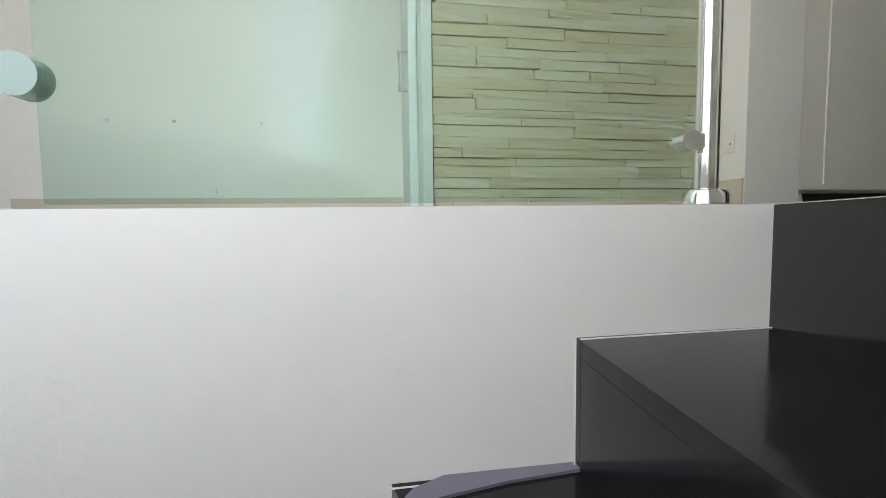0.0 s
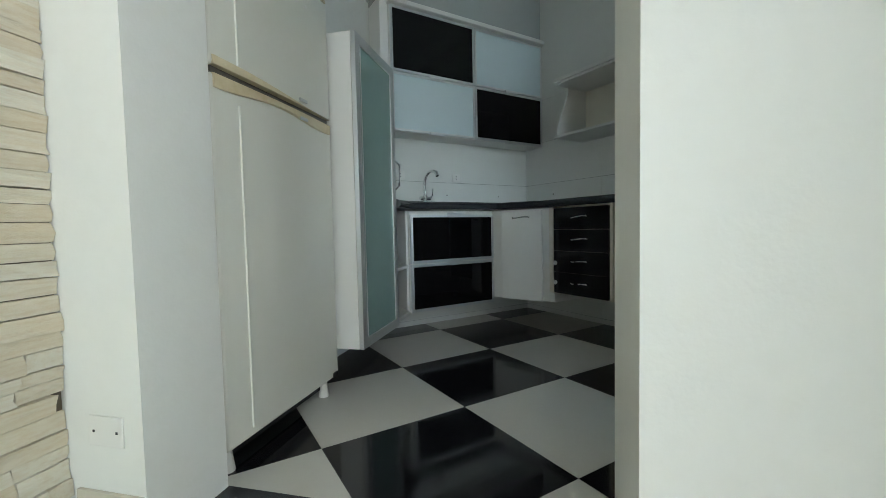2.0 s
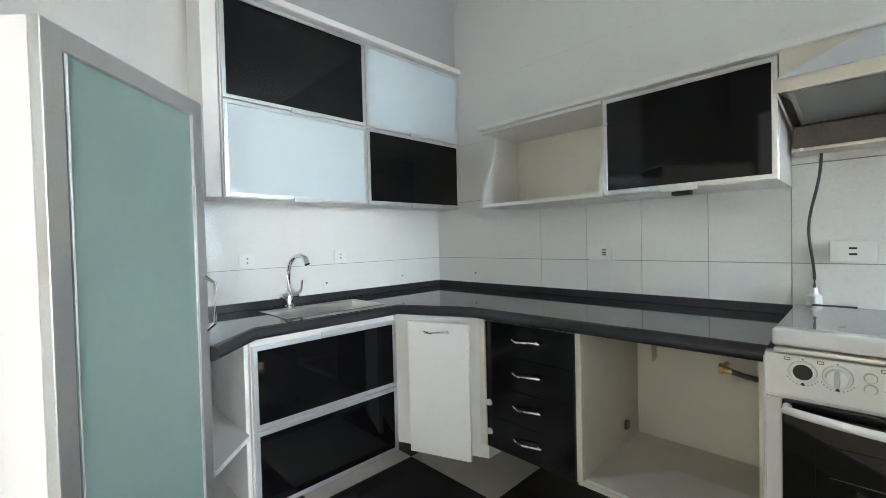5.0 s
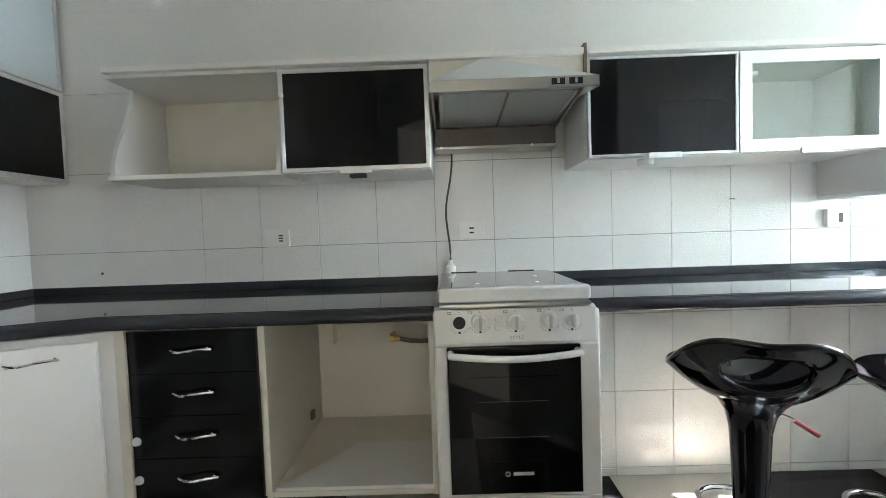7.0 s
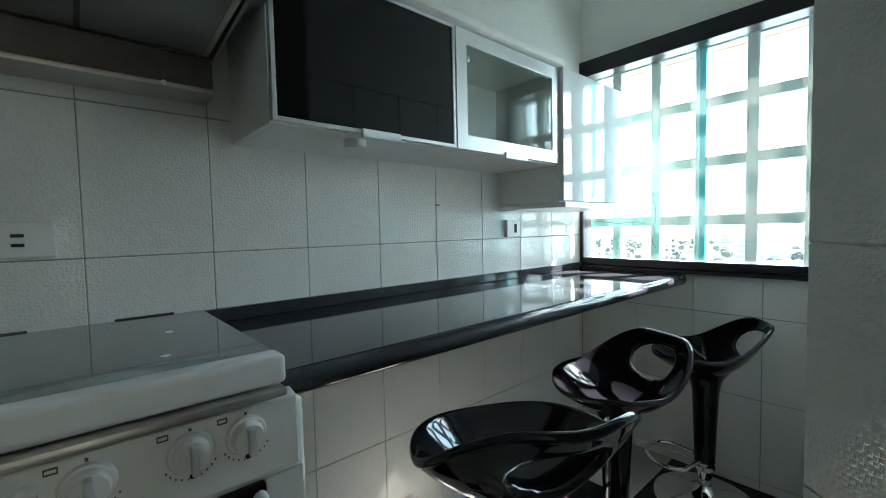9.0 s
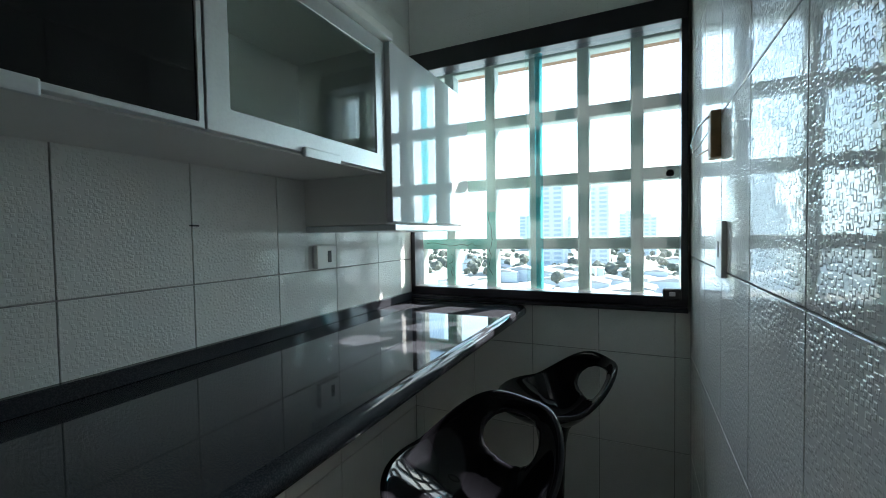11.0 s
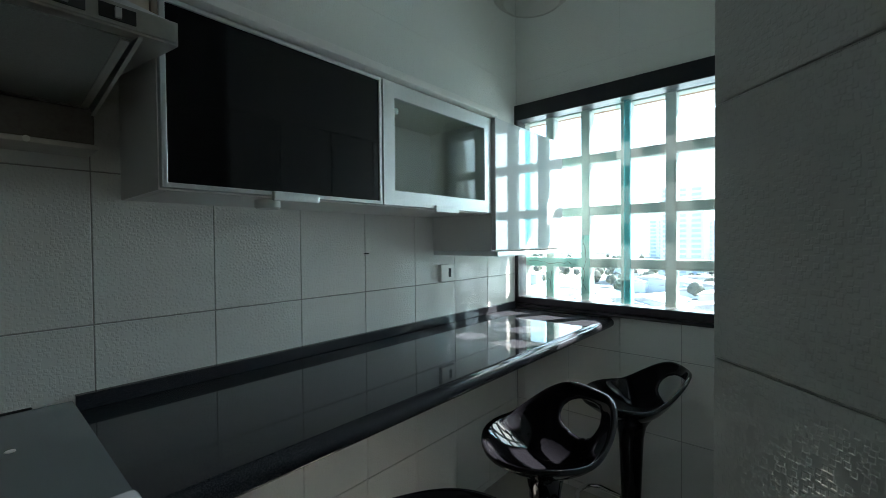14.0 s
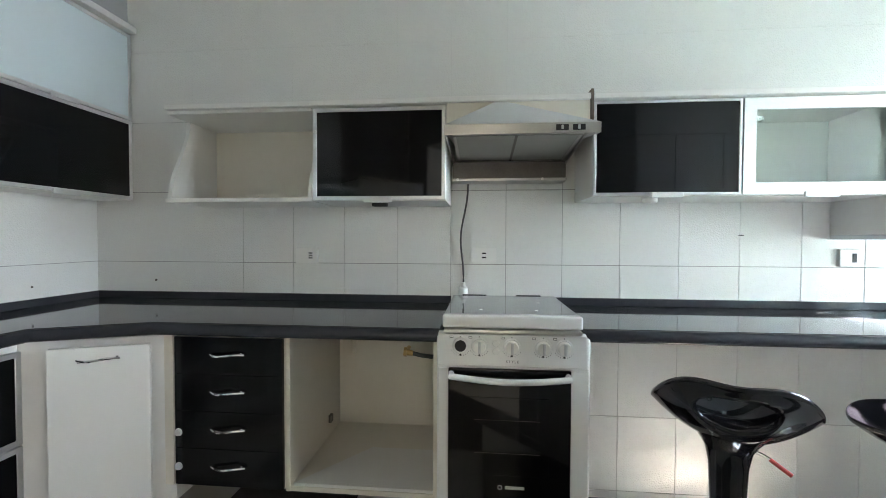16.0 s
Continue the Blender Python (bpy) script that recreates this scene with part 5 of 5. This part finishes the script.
for k in range(420):
    x, a = rng.uniform(220, 620), rng.uniform(-0.5, 0.8)
    r = rng.uniform(1.8, 3.8)
    b = bmesh.new()
    bmesh.ops.create_icosphere(b, subdivisions=2, radius=r)
    for v in b.verts:
        v.co = v.co * rng.uniform(0.7, 1.25) + Vector((x, x * a, -24 + r * 0.8))
    join(bm, b)
solid("tree_clumps", bm, "trees", "dark green tree crowns between the far houses", "trees", "stuff")

# ---------- tiles, strips and slabs ----------
PX, PZ = 0.2655, 0.3585


def bevel_tile(w, h, bevel=0.0012):
    return mesh_of("tile", bm_box(0, w, -0.006, 0.0, 0, h, bevel, 1), "tile")


# joints: 0 fine upright ones and wider level ones, 1 upper courses filled almost flush, 2 tiles set close side by side
GAPS = {0: (0.0022, 0.0030), 1: (0.0002, 0.0008), 2: (0.0002, 0.0026)}
full_tile = {k: bevel_tile(PX - g[0], PZ - g[1], 0.0 if k else 0.0012) for k, g in GAPS.items()}


def tile_wall(owner, m, a_off, z_off, regions, close=-99.0):
    """Tiles on a wall plane; in m, x runs along the wall and -y is out of it. regions: (a0, a1, z0, z1);
    up to the place close along the wall the upright joints are filled."""
    for a0, a1, z0, z1 in regions:
        for i in range(math.floor((a0 - a_off) / PX), math.ceil((a1 - a_off) / PX)):
            for j in range(math.floor((z0 - z_off) / PZ), math.ceil((z1 - z_off) / PZ)):
                p, q = max(a0, a_off + i * PX), min(a1, a_off + (i + 1) * PX)
                r, s = max(z0, z_off + j * PZ), min(z1, z_off + (j + 1) * PZ)
                if q - p < 0.008 or s - r < 0.008:
                    continue
                upper = 1 if r > 1.75 else 2 if q < close else 0
                gv, gh = GAPS[upper]
                whole = q - p > PX - 1e-4 and s - r > PZ - 1e-4
                o = new("tile", full_tile[upper] if whole else bevel_tile(q - p - gv, s - r - gh, 0.0 if upper else 0.0012))
                o.parent = owner
                o.matrix_world = m @ Matrix.Translation((p + gv / 2, 0.0, r + gh / 2))


tile_wall(wall_stove, pose(0, 0.004, 0), 0.010, 0.040, [(0.0, XW, 0.0, CEIL)], close=0.96)
tile_wall(wall_sink, pose(-0.004, 0, 0, 0, 0, 90), 0.0, 0.040, [(-1.49, -0.004, 0.0, CEIL)], close=0.1)
tile_wall(wall_window, pose(XW + 0.004, 0, 0, 0, 0, -90), 0.045, 0.040, [(0.004, -YR, 0.0, WZ0 - 0.03), (0.004, -YR, WZ1 + 0.001, CEIL)])
tile_wall(wall_side, pose(0, YR - 0.004, 0, 0, 0, 180), -3.14, 0.0595, [(-XW + 0.004, -XE, 0.0, CEIL)])
tile_wall(wall_door, DIAG @ Matrix.Translation((0, VK - 0.004, 0)) @ pose(0, 0, 0, 0, 0, 180), -1.243, 0.0595, [(-1.243, -UJ, 0.0, CEIL)])

# chequered kitchen floor
G = 0.6


def clip(poly, nx, ny, c):
    """Keep nx * x + ny * y >= c."""
    out = []
    for (ax, ay), (bx, by) in zip(poly, poly[1:] + poly[:1]):
        da, db = nx * ax + ny * ay - c, nx * bx + ny * by - c
        if da >= 0:
            out.append((ax, ay))
        if (da >= 0) != (db >= 0):
            t = da / (da - db)
            out.append((ax + t * (bx - ax), ay + t * (by - ay)))
    return out


def slab_mesh(name, poly, material):
    return mesh_of(name, bm_prism(poly, -0.008, 0.0), material)


for i in range(-1, 8):
    for j in range(-6, 2):
        x0, y0 = 0.232 + G * (i - 1), -0.489 + G * j
        for planes in (((1, 0, 0.0), (-1, 0, -XE), (0, -1, 0.0), (-1, 1, -4.072), (1, 1, -1.96)), ((1, 0, XE), (-1, 0, -XW), (0, 1, YR), (0, -1, 0.0))):
            poly = [(x0 + 0.0008, y0 + 0.0008), (x0 + G - 0.0008, y0 + 0.0008), (x0 + G - 0.0008, y0 + G - 0.0008), (x0 + 0.0008, y0 + G - 0.0008)]
            for pl in planes:
                poly = clip(poly, *pl) if len(poly) > 2 else []
            if len(poly) < 3:
                continue
            black = (i + j) % 2 == 0
            o = new("floor_tile", slab_mesh("floor_tile", poly, "fblack" if black else "fwhite"))
            o.parent = floor

# cream landing tiles, laid square to the door wall
v_st = S2 * (STE[1] - STE[0])
u_st = S2 * (STE[0] + STE[1])
nu, nv = -(v_st - w_v), (u_st - UG)
for i in range(-4, 4):
    for j in range(-8, 3):
        u0, v0 = 0.030 + G * i, -3.382 + G * j
        for planes in (((1, 0, US + 0.108), (-1, 0, -UG), (0, -1, -VH), (0, 1, -7.1)), ((1, 0, UG), (-1, 0, -0.79), (0, -1, -VH), (nu, nv, nu * UG + nv * w_v)), ((-1, 0, -US - 0.001), (0, -1, 4.42), (1, 0, -2.02), (0, 1, -7.1))):
            poly = [(u0 + 0.0008, v0 + 0.0008), (u0 + G - 0.0008, v0 + 0.0008), (u0 + G - 0.0008, v0 + G - 0.0008), (u0 + 0.0008, v0 + G - 0.0008)]
            for pl in planes:
                poly = clip(poly, *pl) if len(poly) > 2 else []
            if len(poly) < 3:
                continue
            o = new("floor_tile", slab_mesh("floor_tile", [uv(*p) for p in poly], "hall"))
            o.parent = landing

# split stone strips
rs = random.Random(3)


def stone_mesh(k):
    b = bm_box(0, 1, 0, 1, 0, 1)
    bmesh.ops.subdivide_edges(b, edges=b.edges[:], cuts=1, use_grid_fill=True)
    for v in b.verts:
        if v.co.x > 0.9:
            v.co.x += rs.uniform(-0.25, 0.1)
        v.co.z += rs.uniform(-0.035, 0.035)
        v.co.y += rs.uniform(-0.01, 0.01)
    return mesh_of("stone_strip", b, "stone")


stones = [stone_mesh(k) for k in range(12)]
z = 0.0
V0, V1 = -6.193 * S2, VH - 0.002
while z < CEIL:
    h = rs.uniform(0.030, 0.050)
    v = V0 - rs.uniform(0, 0.25)
    while v < V1:
        w = rs.uniform(0.20, 0.62)
        a, c = max(v, V0), min(v + w, V1)
        if c - a > 0.03:
            o = new("stone_strip", rs.choice(stones))
            o.parent = wall_stone
            o.matrix_world = DIAG @ Matrix.Translation((US - 0.016, a + 0.0012, z + 0.001)) @ Matrix.Diagonal((rs.uniform(0.016, 0.030), c - a - 0.0024, h - 0.0025, 1))
        v += w
    z += h
